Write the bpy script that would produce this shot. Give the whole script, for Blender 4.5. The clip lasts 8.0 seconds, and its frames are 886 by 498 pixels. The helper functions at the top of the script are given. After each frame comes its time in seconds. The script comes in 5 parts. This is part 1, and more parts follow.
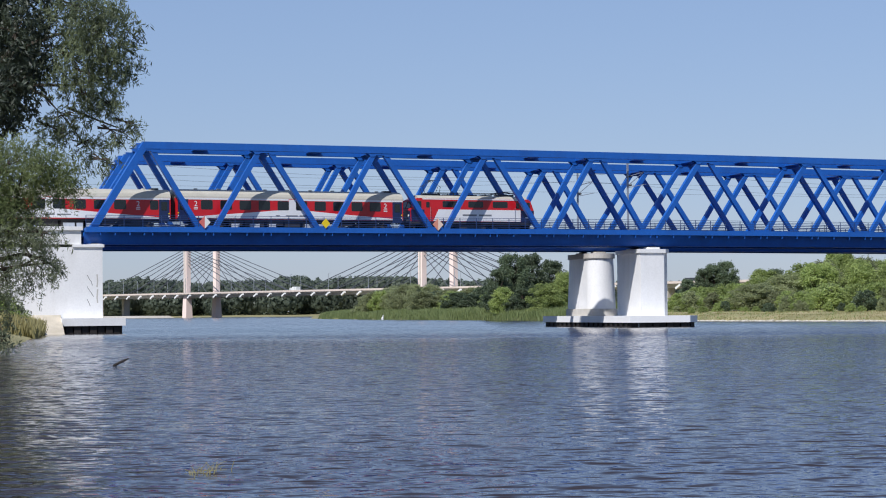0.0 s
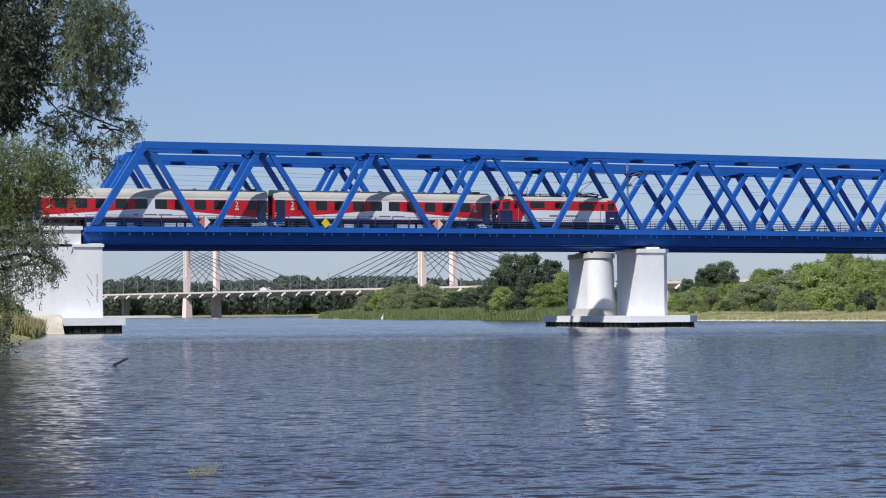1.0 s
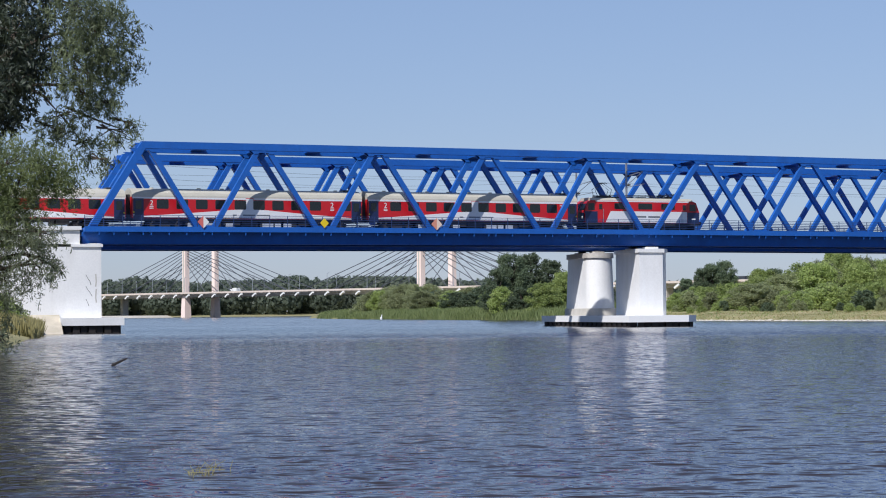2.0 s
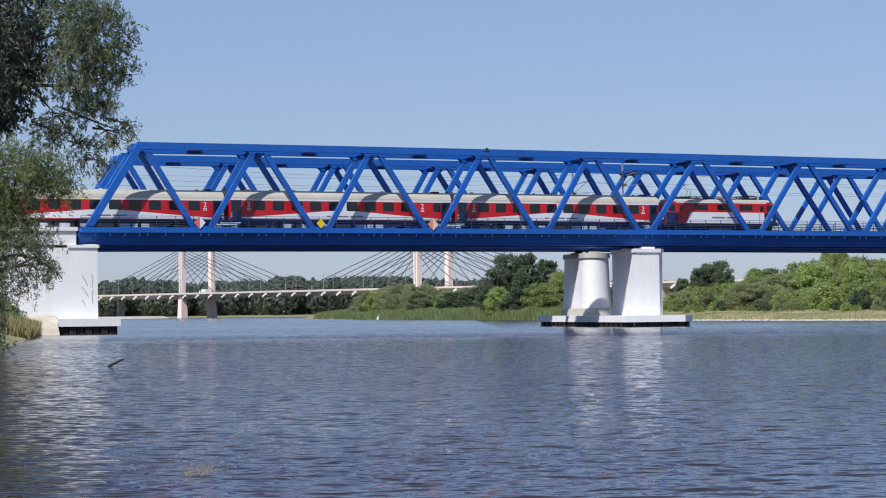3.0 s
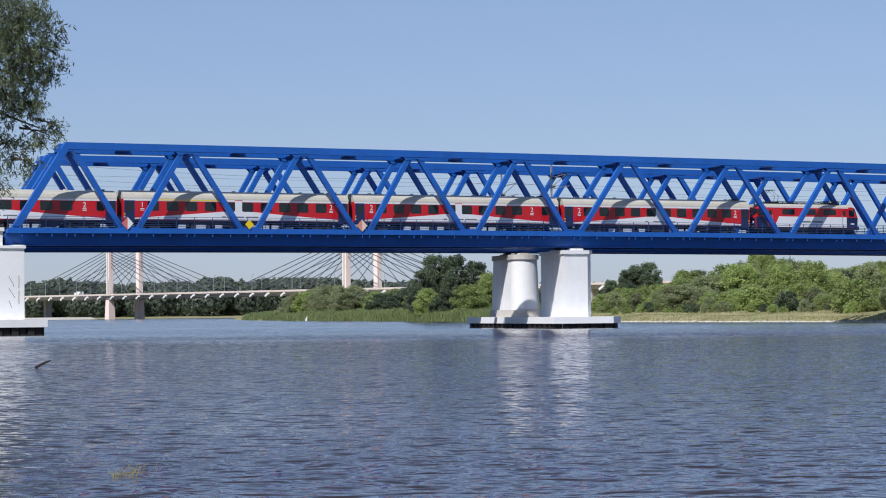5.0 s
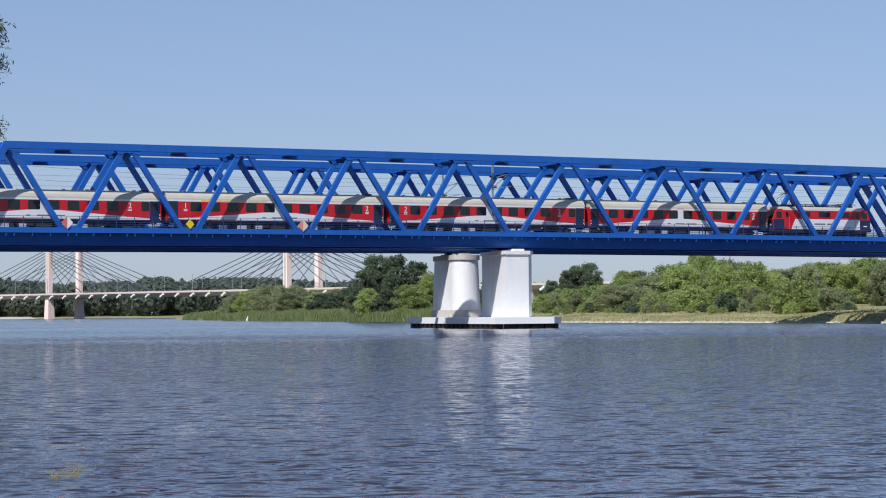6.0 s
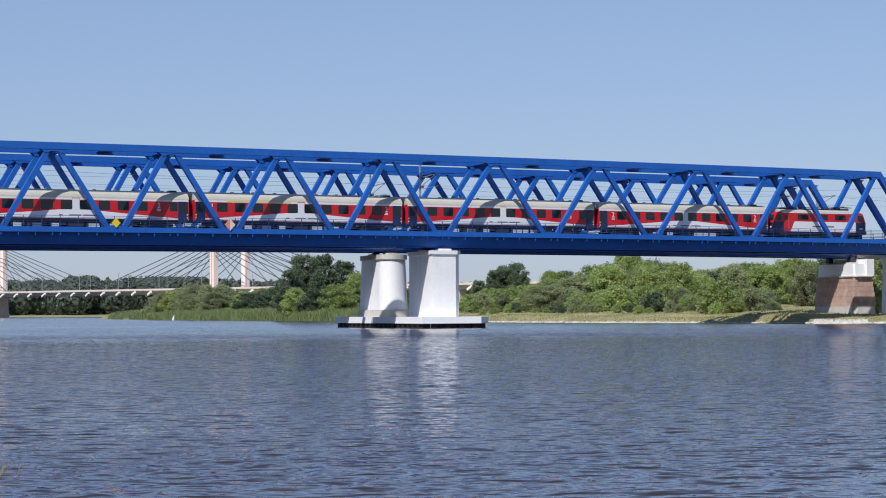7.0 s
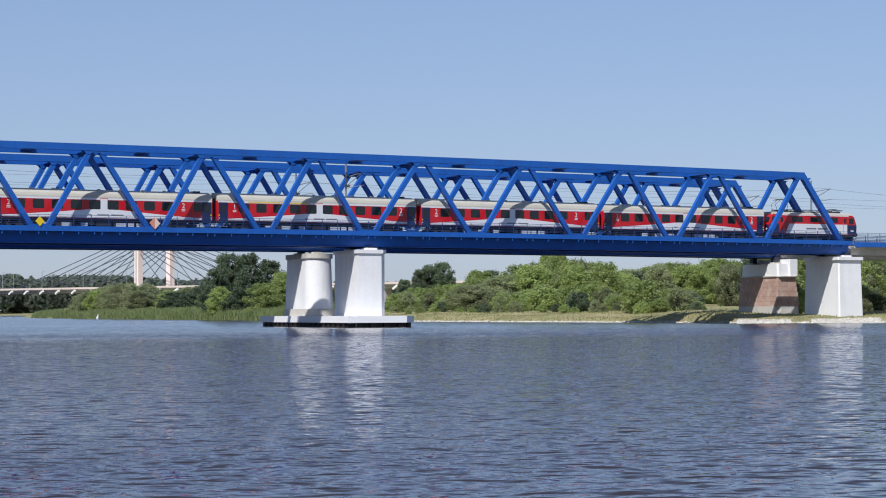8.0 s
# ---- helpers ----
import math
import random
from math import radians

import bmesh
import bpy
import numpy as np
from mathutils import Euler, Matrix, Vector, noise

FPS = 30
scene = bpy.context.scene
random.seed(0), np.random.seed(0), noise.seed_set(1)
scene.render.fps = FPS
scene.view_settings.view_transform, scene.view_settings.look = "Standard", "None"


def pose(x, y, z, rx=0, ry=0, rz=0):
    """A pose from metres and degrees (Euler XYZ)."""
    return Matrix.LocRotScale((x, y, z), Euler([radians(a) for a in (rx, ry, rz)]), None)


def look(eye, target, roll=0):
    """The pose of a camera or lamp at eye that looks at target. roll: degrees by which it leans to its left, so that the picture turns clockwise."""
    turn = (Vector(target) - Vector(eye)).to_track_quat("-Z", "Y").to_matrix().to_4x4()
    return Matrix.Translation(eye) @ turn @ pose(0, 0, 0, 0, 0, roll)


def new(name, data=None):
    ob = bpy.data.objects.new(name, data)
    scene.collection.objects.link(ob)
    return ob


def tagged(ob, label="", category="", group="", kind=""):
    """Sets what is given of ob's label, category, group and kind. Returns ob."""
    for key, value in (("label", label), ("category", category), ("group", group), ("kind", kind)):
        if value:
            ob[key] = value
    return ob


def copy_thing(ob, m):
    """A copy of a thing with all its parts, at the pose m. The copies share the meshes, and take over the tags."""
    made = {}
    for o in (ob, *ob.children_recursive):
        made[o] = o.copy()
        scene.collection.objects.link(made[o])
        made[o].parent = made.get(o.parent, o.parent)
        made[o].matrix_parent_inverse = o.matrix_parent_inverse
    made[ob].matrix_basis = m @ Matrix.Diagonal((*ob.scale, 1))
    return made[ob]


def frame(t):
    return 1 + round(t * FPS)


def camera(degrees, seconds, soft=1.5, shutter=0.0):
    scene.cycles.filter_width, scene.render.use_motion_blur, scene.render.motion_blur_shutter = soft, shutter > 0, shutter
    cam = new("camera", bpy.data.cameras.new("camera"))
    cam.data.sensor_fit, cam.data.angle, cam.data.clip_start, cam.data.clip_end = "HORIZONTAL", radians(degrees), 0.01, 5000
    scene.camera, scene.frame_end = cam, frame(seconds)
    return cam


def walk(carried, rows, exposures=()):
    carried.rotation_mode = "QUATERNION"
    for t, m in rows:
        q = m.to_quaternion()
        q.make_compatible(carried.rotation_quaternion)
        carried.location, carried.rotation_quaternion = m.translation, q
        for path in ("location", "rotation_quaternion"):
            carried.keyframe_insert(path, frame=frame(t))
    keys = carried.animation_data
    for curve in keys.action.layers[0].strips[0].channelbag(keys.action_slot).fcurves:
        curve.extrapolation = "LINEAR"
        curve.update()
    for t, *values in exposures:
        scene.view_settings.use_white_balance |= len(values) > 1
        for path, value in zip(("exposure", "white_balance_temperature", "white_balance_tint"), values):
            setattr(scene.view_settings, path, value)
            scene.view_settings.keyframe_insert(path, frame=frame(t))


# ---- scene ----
cam = camera(23.18, 8.0, soft=1.05)
EYE = 1.705
ROWS = [
    (0.0, 91.6886, 0.4860, 0.0143),
    (0.5, 91.6857, 0.4830, 0.0137),
    (1.0, 91.6815, 0.4680, 0.0103),
    (1.5, 91.6781, 0.4700, -0.0041),
    (3.0, 91.6850, 0.5900, -0.1109),
    (3.5, 91.6860, 0.5950, -0.3438),
    (4.0, 91.6914, 0.6050, -0.7731),
    (4.5, 91.6990, 0.5763, -1.3228),
    (6.0, 91.6932, 0.4510, -3.5627),
    (6.5, 91.6832, 0.3985, -4.4183),
    (7.0, 91.6705, 0.3437, -5.4955),
    (7.5, 91.6603, 0.3150, -6.5098),
    (8.0, 91.6411, 0.2625, -7.4668),
]
walk(cam, [(t, pose(0, 0, EYE, rx, ry, rz)) for t, rx, ry, rz in ROWS], [(0, -0.02, 6020, 11.5), (8, -0.02, 6020, 11.5)])

# ---- light ----
TH = 24.155                      # the railway's heading, degrees from the x axis
SUN = Vector((-1.085, -1.856, 2.3)).normalized()
world = bpy.data.worlds.new("sky")
scene.world = world
world.use_nodes = True
wn = world.node_tree
wn.nodes.clear()
sky = wn.nodes.new("ShaderNodeTexSky")
sky.sky_type, sky.sun_disc = "NISHITA", False
sky.sun_elevation = math.asin(SUN.z)
sky.sun_rotation = math.atan2(SUN.x, SUN.y)
sky.altitude, sky.air_density, sky.dust_density, sky.ozone_density = 100, 1.0, 0.35, 6.0
bg = wn.nodes.new("ShaderNodeBackground")
bg.inputs["Strength"].default_value = 0.088
wo = wn.nodes.new("ShaderNodeOutputWorld")
soft = wn.nodes.new("ShaderNodeGamma")           # summer haze evens out the sky's brightness
soft.inputs["Gamma"].default_value = 0.58
tone = wn.nodes.new("ShaderNodeMix")
tone.data_type, tone.blend_type = "RGBA", "MULTIPLY"
tone.inputs[0].default_value = 1.0
tone.inputs[7].default_value = (2.0, 2.06, 2.36, 1)
wn.links.new(sky.outputs[0], soft.inputs[0])
wn.links.new(soft.outputs[0], tone.inputs[6])
wn.links.new(tone.outputs[2], bg.inputs[0])
wn.links.new(bg.outputs[0], wo.inputs[0])
sun = new("sun", bpy.data.lights.new("sun", "SUN"))
sun.data.energy, sun.data.angle, sun.data.color = 5.0, radians(0.53), (1.0, 0.95, 0.88)
sun.matrix_world = look((0, 0, 60), Vector((0, 0, 60)) - SUN)

# ---- materials ----
def material(name, color, rough=0.6, metal=0.0, vary=0.15, scale=1.0, bump=0.0, fine=12.0, rand=0.0, spec=0.5, island=0.0, stain=None):
    """Painted or mineral surface: two scales of mottling, optional relief, optional change from piece to piece."""
    m = bpy.data.materials.new(name)
    m.use_nodes = True
    nt = m.node_tree
    N, K = nt.nodes, nt.links
    b = N["Principled BSDF"]
    b.inputs["Roughness"].default_value, b.inputs["Metallic"].default_value = rough, metal
    b.inputs["Specular IOR Level"].default_value = spec
    tc = N.new("ShaderNodeTexCoord")
    a, c = N.new("ShaderNodeTexNoise"), N.new("ShaderNodeTexNoise")
    a.inputs["Scale"].default_value, c.inputs["Scale"].default_value = scale, scale * fine
    a.inputs["Detail"].default_value, c.inputs["Detail"].default_value = 4, 3
    for n in (a, c):
        K.new(tc.outputs["Object"], n.inputs["Vector"])
    add = N.new("ShaderNodeMath")
    add.operation = "ADD"
    K.new(a.outputs["Fac"], add.inputs[0])
    K.new(c.outputs["Fac"], add.inputs[1])
    val = add.outputs[0]
    mr = N.new("ShaderNodeMapRange")
    mr.inputs[1].default_value, mr.inputs[2].default_value = 0.6, 1.4
    mr.inputs[3].default_value, mr.inputs[4].default_value = 1 - vary, 1 + vary
    K.new(val, mr.inputs[0])
    fac = mr.outputs[0]
    for amount, node, out in ((rand, "ShaderNodeObjectInfo", "Random"), (island, "ShaderNodeNewGeometry", "Random Per Island")):
        if amount:
            o = N.new(node)
            r = N.new("ShaderNodeMapRange")
            r.inputs[3].default_value, r.inputs[4].default_value = 1 - amount, 1 + amount
            K.new(o.outputs[out], r.inputs[0])
            mu = N.new("ShaderNodeMath")
            mu.operation = "MULTIPLY"
            K.new(fac, mu.inputs[0])
            K.new(r.outputs[0], mu.inputs[1])
            fac = mu.outputs[0]
    mix = N.new("ShaderNodeMix")
    mix.data_type, mix.blend_type = "RGBA", "MULTIPLY"
    mix.inputs[0].default_value = 1.0
    mix.inputs[6].default_value = (*color, 1)
    K.new(fac, mix.inputs[7])
    col = mix.outputs[2]
    if stain:
        sc, amount, tint = stain
        mp = N.new("ShaderNodeMapping")
        mp.inputs["Scale"].default_value = sc
        K.new(tc.outputs["Object"], mp.inputs["Vector"])
        sn = N.new("ShaderNodeTexNoise")
        sn.inputs["Scale"].default_value, sn.inputs["Detail"].default_value = 1.0, 5
        K.new(mp.outputs[0], sn.inputs["Vector"])
        sr = N.new("ShaderNodeMapRange")
        sr.inputs[1].default_value, sr.inputs[2].default_value, sr.inputs[4].default_value = 0.5, 0.75, amount
        K.new(sn.outputs["Fac"], sr.inputs[0])
        m2 = N.new("ShaderNodeMix")
        m2.data_type = "RGBA"
        m2.inputs[7].default_value = (*tint, 1)
        K.new(sr.outputs[0], m2.inputs[0])
        K.new(col, m2.inputs[6])
        col = m2.outputs[2]
    K.new(col, b.inputs["Base Color"])
    if bump:
        bp = N.new("ShaderNodeBump")
        bp.inputs["Strength"].default_value, bp.inputs["Distance"].default_value = 0.6, bump
        K.new(val, bp.inputs["Height"])
        K.new(bp.outputs[0], b.inputs["Normal"])
    return m


def leaf_material(name, c1, c2, scale=0.5, through_light=0.35):
    """Foliage: clumps of lighter and darker green, changing from leaf to leaf, with light coming through."""
    m = bpy.data.materials.new(name)
    m.use_nodes = True
    N, K = m.node_tree.nodes, m.node_tree.links
    b = N["Principled BSDF"]
    b.inputs["Roughness"].default_value = 0.55
    tc, n, g = N.new("ShaderNodeTexCoord"), N.new("ShaderNodeTexNoise"), N.new("ShaderNodeNewGeometry")
    n.inputs["Scale"].default_value = scale
    K.new(tc.outputs["Object"], n.inputs["Vector"])
    s = N.new("ShaderNodeMath")
    s.operation = "MULTIPLY_ADD"
    s.inputs[1].default_value = 0.4
    K.new(g.outputs["Random Per Island"], s.inputs[0])
    r0 = N.new("ShaderNodeMapRange")
    r0.inputs[1].default_value, r0.inputs[2].default_value, r0.inputs[4].default_value = 0.35, 0.65, 0.55
    K.new(n.outputs["Fac"], r0.inputs[0])
    K.new(r0.outputs[0], s.inputs[2])
    mix = N.new("ShaderNodeMix")
    mix.data_type = "RGBA"
    mix.inputs[6].default_value, mix.inputs[7].default_value = (*c1, 1), (*c2, 1)
    K.new(s.outputs[0], mix.inputs[0])
    oi, r = N.new("ShaderNodeObjectInfo"), N.new("ShaderNodeMapRange")
    r.inputs[3].default_value, r.inputs[4].default_value = 0.75, 1.25
    K.new(oi.outputs["Random"], r.inputs[0])
    mu = N.new("ShaderNodeMix")
    mu.data_type, mu.blend_type = "RGBA", "MULTIPLY"
    mu.inputs[0].default_value = 1.0
    K.new(mix.outputs[2], mu.inputs[6])
    K.new(r.outputs[0], mu.inputs[7])
    K.new(mu.outputs[2], b.inputs["Base Color"])
    tr, ms = N.new("ShaderNodeBsdfTranslucent"), N.new("ShaderNodeMixShader")
    K.new(mu.outputs[2], tr.inputs["Color"])
    ms.inputs[0].default_value = through_light
    K.new(b.outputs[0], ms.inputs[1])
    K.new(tr.outputs[0], ms.inputs[2])
    K.new(ms.outputs[0], N["Material Output"].inputs["Surface"])
    return m


BLUE = material("blue_paint", (0.014, 0.105, 0.42), 0.42, vary=0.14, scale=0.35, fine=9, stain=((0.5, 0.5, 0.06), 0.35, (0.012, 0.05, 0.2)))
STEEL_DARK = material("dark_steel", (0.05, 0.055, 0.065), 0.6, 0.3, vary=0.3)
STEEL_GREY = material("galvanised_steel", (0.38, 0.40, 0.43), 0.45, 0.5, vary=0.15)
SHEET_PILE = material("rusted_sheet_pile", (0.022, 0.018, 0.016), 0.8, vary=0.5, scale=2)
CONCRETE = material("pale_concrete", (0.80, 0.79, 0.77), 0.85, vary=0.07, scale=0.5, bump=0.01, stain=((0.9, 0.9, 0.12), 0.25, (0.55, 0.53, 0.48)))
WHITE_SLAB = material("whitewashed_concrete", (0.90, 0.89, 0.87), 0.8, vary=0.04, scale=0.6, bump=0.008)
CONCRETE_OLD = material("weathered_concrete", (0.50, 0.47, 0.42), 0.9, vary=0.14, scale=0.7, bump=0.015, stain=((0.8, 0.8, 0.2), 0.5, (0.30, 0.27, 0.22)))
SANDSTONE = material("red_sandstone", (0.44, 0.29, 0.225), 0.9, vary=0.22, scale=1.2, bump=0.03, rand=0.05, stain=((1.1, 1.1, 1.1), 0.75, (0.62, 0.48, 0.40)))
SAND = material("bare_pale_sand", (0.52, 0.46, 0.36), 0.95, vary=0.18, scale=0.9, bump=0.06, stain=((0.5, 0.5, 0.5), 0.6, (0.36, 0.31, 0.22)))
DECKEDGE = material("tan_parapet_paint", (0.60, 0.51, 0.44), 0.8, vary=0.08, scale=0.1)
ROCK = material("pale_riprap", (0.48, 0.45, 0.39), 0.9, vary=0.2, scale=2, island=0.3)
RED = material("red_coach_paint", (0.52, 0.012, 0.018), 0.3, vary=0.06, scale=0.5)
WHITE = material("white_coach_paint", (0.72, 0.72, 0.71), 0.35, vary=0.05, scale=0.6)
CREAM_ROOF = material("cream_grey_roof", (0.47, 0.445, 0.37), 0.55, vary=0.14, scale=0.7, stain=((0.15, 2.5, 2.5), 0.4, (0.36, 0.34, 0.30)))
NAVY = material("navy_paint", (0.012, 0.022, 0.075), 0.35, vary=0.1)
UNDER = material("sooty_underframe", (0.028, 0.027, 0.028), 0.8, vary=0.4, scale=2)
GLASS = material("tinted_window", (0.012, 0.016, 0.018), 0.06, vary=0.3, scale=0.5)
FRAME = material("black_window_rubber", (0.03, 0.03, 0.032), 0.6)
RAILING = material("navy_railing_paint", (0.02, 0.045, 0.14), 0.5, vary=0.1)
GREYPAINT = material("grey_lettering_paint", (0.17, 0.18, 0.19), 0.4, vary=0.05)
GEARGREY = material("grey_gear_paint", (0.45, 0.48, 0.52), 0.5, vary=0.3, scale=2)
YELLOW = material("yellow_sign", (0.75, 0.55, 0.01), 0.5, vary=0.05)
SIGNRED = material("red_sign", (0.6, 0.15, 0.13), 0.5, vary=0.08)
SIGNPINK = material("faded_red_sign", (0.62, 0.26, 0.18), 0.5, vary=0.1)
SIGNPEACH = material("sun_bleached_sign", (0.76, 0.58, 0.47), 0.5, vary=0.08)
SIGNWHITE = material("white_sign", (0.75, 0.75, 0.72), 0.5, vary=0.05)
PYLON = material("pylon_concrete", (0.84, 0.68, 0.60), 0.8, vary=0.06, scale=0.1)
CABLE = material("grey_cable", (0.06, 0.065, 0.08), 0.5, vary=0.05)
BARK = material("willow_bark", (0.06, 0.045, 0.032), 0.9, vary=0.35, scale=4, bump=0.02)
INSECT = material("dark_insect_body", (0.02, 0.02, 0.03), 0.4)
LEAF_WILLOW = leaf_material("willow_leaves", (0.06, 0.08, 0.04), (0.36, 0.42, 0.22), 0.55, 0.45)
# near-black greens: the shade inside the willow's crown is put into the colour
LEAF_SHADE = leaf_material("shade_dark_leaves", (0.012, 0.02, 0.012), (0.04, 0.052, 0.028), 0.5, 0.1)
LEAF_BUSH = leaf_material("pale_willow_leaves", (0.14, 0.185, 0.065), (0.31, 0.36, 0.14), 0.9, 0.45)
LEAF_GREY = leaf_material("grey_willow_leaves", (0.12, 0.145, 0.08), (0.36, 0.40, 0.25), 0.8, 0.5)
LEAF_DARK = leaf_material("dark_leaves", (0.09, 0.13, 0.075), (0.15, 0.19, 0.10), 0.35, 0.42)
LEAF_MID = leaf_material("green_leaves", (0.26, 0.335, 0.105), (0.41, 0.475, 0.16), 0.3, 0.5)
LEAF_PALE = leaf_material("grey_green_leaves", (0.23, 0.26, 0.12), (0.36, 0.39, 0.21), 0.3, 0.5)
# two close greyed greens: the haze of the distance is mixed into the colour
LEAF_FAR = leaf_material("haze_tinted_leaves", (0.12, 0.15, 0.11), (0.155, 0.185, 0.13), 0.02, 0.55)
REED = leaf_material("reed_blades", (0.19, 0.25, 0.085), (0.32, 0.375, 0.15), 0.12, 0.4)
DRY = leaf_material("dry_grass_blades", (0.30, 0.27, 0.11), (0.45, 0.40, 0.19), 0.3, 0.4)


def ground_material():
    m = material("grassy_earth", (0.24, 0.22, 0.095), 0.95, vary=0.35, scale=0.12, fine=25, bump=0.05, stain=((0.05, 0.12, 0.05), 0.8, (0.38, 0.30, 0.17)))
    return m


WAVES = ((0.9, 18, 1.5, 0.25), (2.7, -15, 1.7, 1.9), (5.6, 14, 1.5, 0.85))     # ripples a metre: scale, heading, stretch, slope


def water_material():
    """Dark river water: two trains of wind ripples, long and short, over a slow swell."""
    m = bpy.data.materials.new("river_water")
    m.use_nodes = True
    N, K = m.node_tree.nodes, m.node_tree.links
    b = N["Principled BSDF"]
    b.inputs["Base Color"].default_value = (0.030, 0.024, 0.026, 1)
    b.inputs["Roughness"].default_value = 0.035
    b.inputs["IOR"].default_value = 1.333
    tc = N.new("ShaderNodeTexCoord")
    # patches of calm and of ruffled water
    pm, pn, pr = N.new("ShaderNodeMapping"), N.new("ShaderNodeTexNoise"), N.new("ShaderNodeMapRange")
    pm.inputs["Scale"].default_value = (0.012, 0.03, 1)
    pn.inputs["Scale"].default_value = 1.0
    K.new(tc.outputs["Object"], pm.inputs["Vector"])
    K.new(pm.outputs[0], pn.inputs["Vector"])
    pr.inputs[1].default_value, pr.inputs[2].default_value = 0.35, 0.65
    pr.inputs[3].default_value, pr.inputs[4].default_value = 0.36, 0.58
    K.new(pn.outputs["Fac"], pr.inputs[0])
    # beyond mid-river the bridge and the far bank keep the wind off
    sy, jit, lee, wind = N.new("ShaderNodeSeparateXYZ"), N.new("ShaderNodeMath"), N.new("ShaderNodeMapRange"), N.new("ShaderNodeMath")
    jit.operation, wind.operation = "MULTIPLY_ADD", "MULTIPLY"
    jit.inputs[1].default_value = 40.0
    K.new(tc.outputs["Object"], sy.inputs[0])
    K.new(pn.outputs["Fac"], jit.inputs[0])
    K.new(sy.outputs[1], jit.inputs[2])
    lee.inputs[1].default_value, lee.inputs[2].default_value, lee.inputs[3].default_value, lee.inputs[4].default_value = 145, 175, 1.0, 0.5
    K.new(jit.outputs[0], lee.inputs[0])
    K.new(pr.outputs[0], wind.inputs[0])
    K.new(lee.outputs[0], wind.inputs[1])
    total = None
    for scale, rot, stretch, gain in WAVES:
        mp, n = N.new("ShaderNodeMapping"), N.new("ShaderNodeTexNoise")
        mp.inputs["Rotation"].default_value[2] = radians(rot)
        mp.inputs["Scale"].default_value = (scale / stretch, scale, scale)
        n.inputs["Detail"].default_value = 2
        n.inputs["Scale"].default_value = 1.0
        K.new(tc.outputs["Object"], mp.inputs["Vector"])
        K.new(mp.outputs[0], n.inputs["Vector"])
        sub, mul = N.new("ShaderNodeVectorMath"), N.new("ShaderNodeVectorMath")
        sub.operation, mul.operation = "SUBTRACT", "MULTIPLY_ADD"
        sub.inputs[1].default_value = (0.5, 0.5, 0.5)
        K.new(n.outputs["Color"], sub.inputs[0])
        K.new(sub.outputs[0], mul.inputs[0])
        mul.inputs[1].default_value = (gain * 0.7, gain, 0)
        if total:
            K.new(total, mul.inputs[2])
        else:
            mul.inputs[2].default_value = (0, 0, 0)
        total = mul.outputs[0]
    sc, up, nm = N.new("ShaderNodeVectorMath"), N.new("ShaderNodeVectorMath"), N.new("ShaderNodeVectorMath")
    sc.operation, up.operation, nm.operation = "SCALE", "ADD", "NORMALIZE"
    # long flat backs between short steep faces
    size, steep, gain = N.new("ShaderNodeVectorMath"), N.new("ShaderNodeMath"), N.new("ShaderNodeMath")
    size.operation, steep.operation, gain.operation = "LENGTH", "MULTIPLY_ADD", "MULTIPLY"
    steep.inputs[1].default_value, steep.inputs[2].default_value = 4.2, 0.15
    K.new(total, size.inputs[0])
    K.new(size.outputs["Value"], steep.inputs[0])
    K.new(steep.outputs[0], gain.inputs[0])
    K.new(wind.outputs[0], gain.inputs[1])
    K.new(total, sc.inputs[0])
    K.new(gain.outputs[0], sc.inputs["Scale"])
    K.new(sc.outputs[0], up.inputs[0])
    up.inputs[1].default_value = (0, 0, 1)
    # from low over the water the far slopes of the ripples hide behind their crests
    sep, ab, su, lo = N.new("ShaderNodeSeparateXYZ"), N.new("ShaderNodeMath"), N.new("ShaderNodeMath"), N.new("ShaderNodeCombineXYZ")
    ab.operation, su.operation = "ABSOLUTE", "SUBTRACT"
    low = N.new("ShaderNodeMapRange")
    low.inputs[1].default_value, low.inputs[2].default_value, low.inputs[3].default_value, low.inputs[4].default_value = 145, 172, 0.015, -0.024
    K.new(jit.outputs[0], low.inputs[0])
    K.new(low.outputs[0], su.inputs[0])
    K.new(up.outputs[0], sep.inputs[0])
    K.new(sep.outputs[1], ab.inputs[0])
    K.new(ab.outputs[0], su.inputs[1])
    for k, out in ((0, sep.outputs[0]), (1, su.outputs[0]), (2, sep.outputs[2])):
        K.new(out, lo.inputs[k])
    K.new(lo.outputs[0], nm.inputs[0])
    K.new(nm.outputs[0], b.inputs["Normal"])
    return m


GROUND = ground_material()
WATER = water_material()

# ---- mesh helpers ----
def mesh_ob(name, bm, mat, parent=None, m=None):
    me = bpy.data.meshes.new(name)
    bm.to_mesh(me)
    bm.free()
    return link(name, me, mat, parent, m)


def link(name, me, mat, parent=None, m=None):
    if mat and not me.materials:
        me.materials.append(mat)
    ob = new(name, me)
    if parent:
        ob.parent = parent
    if m is not None:
        ob.matrix_basis = m
    return ob


def part(name, bm, mat, parent, label="", m=None):
    ob = mesh_ob(name, bm, mat, parent, m)
    if label:
        ob["label"] = label
    return ob


def root(name, m, label, category, group="", kind=""):
    ob = new(name)
    ob.empty_display_size = 0.5
    ob.matrix_basis = m
    return tagged(ob, label, category, group, kind)


CUBE = ((-1, -1, -1), (1, -1, -1), (1, 1, -1), (-1, 1, -1), (-1, -1, 1), (1, -1, 1), (1, 1, 1), (-1, 1, 1))
SIDES = ((3, 2, 1, 0), (4, 5, 6, 7), (0, 1, 5, 4), (1, 2, 6, 5), (2, 3, 7, 6), (3, 0, 4, 7))


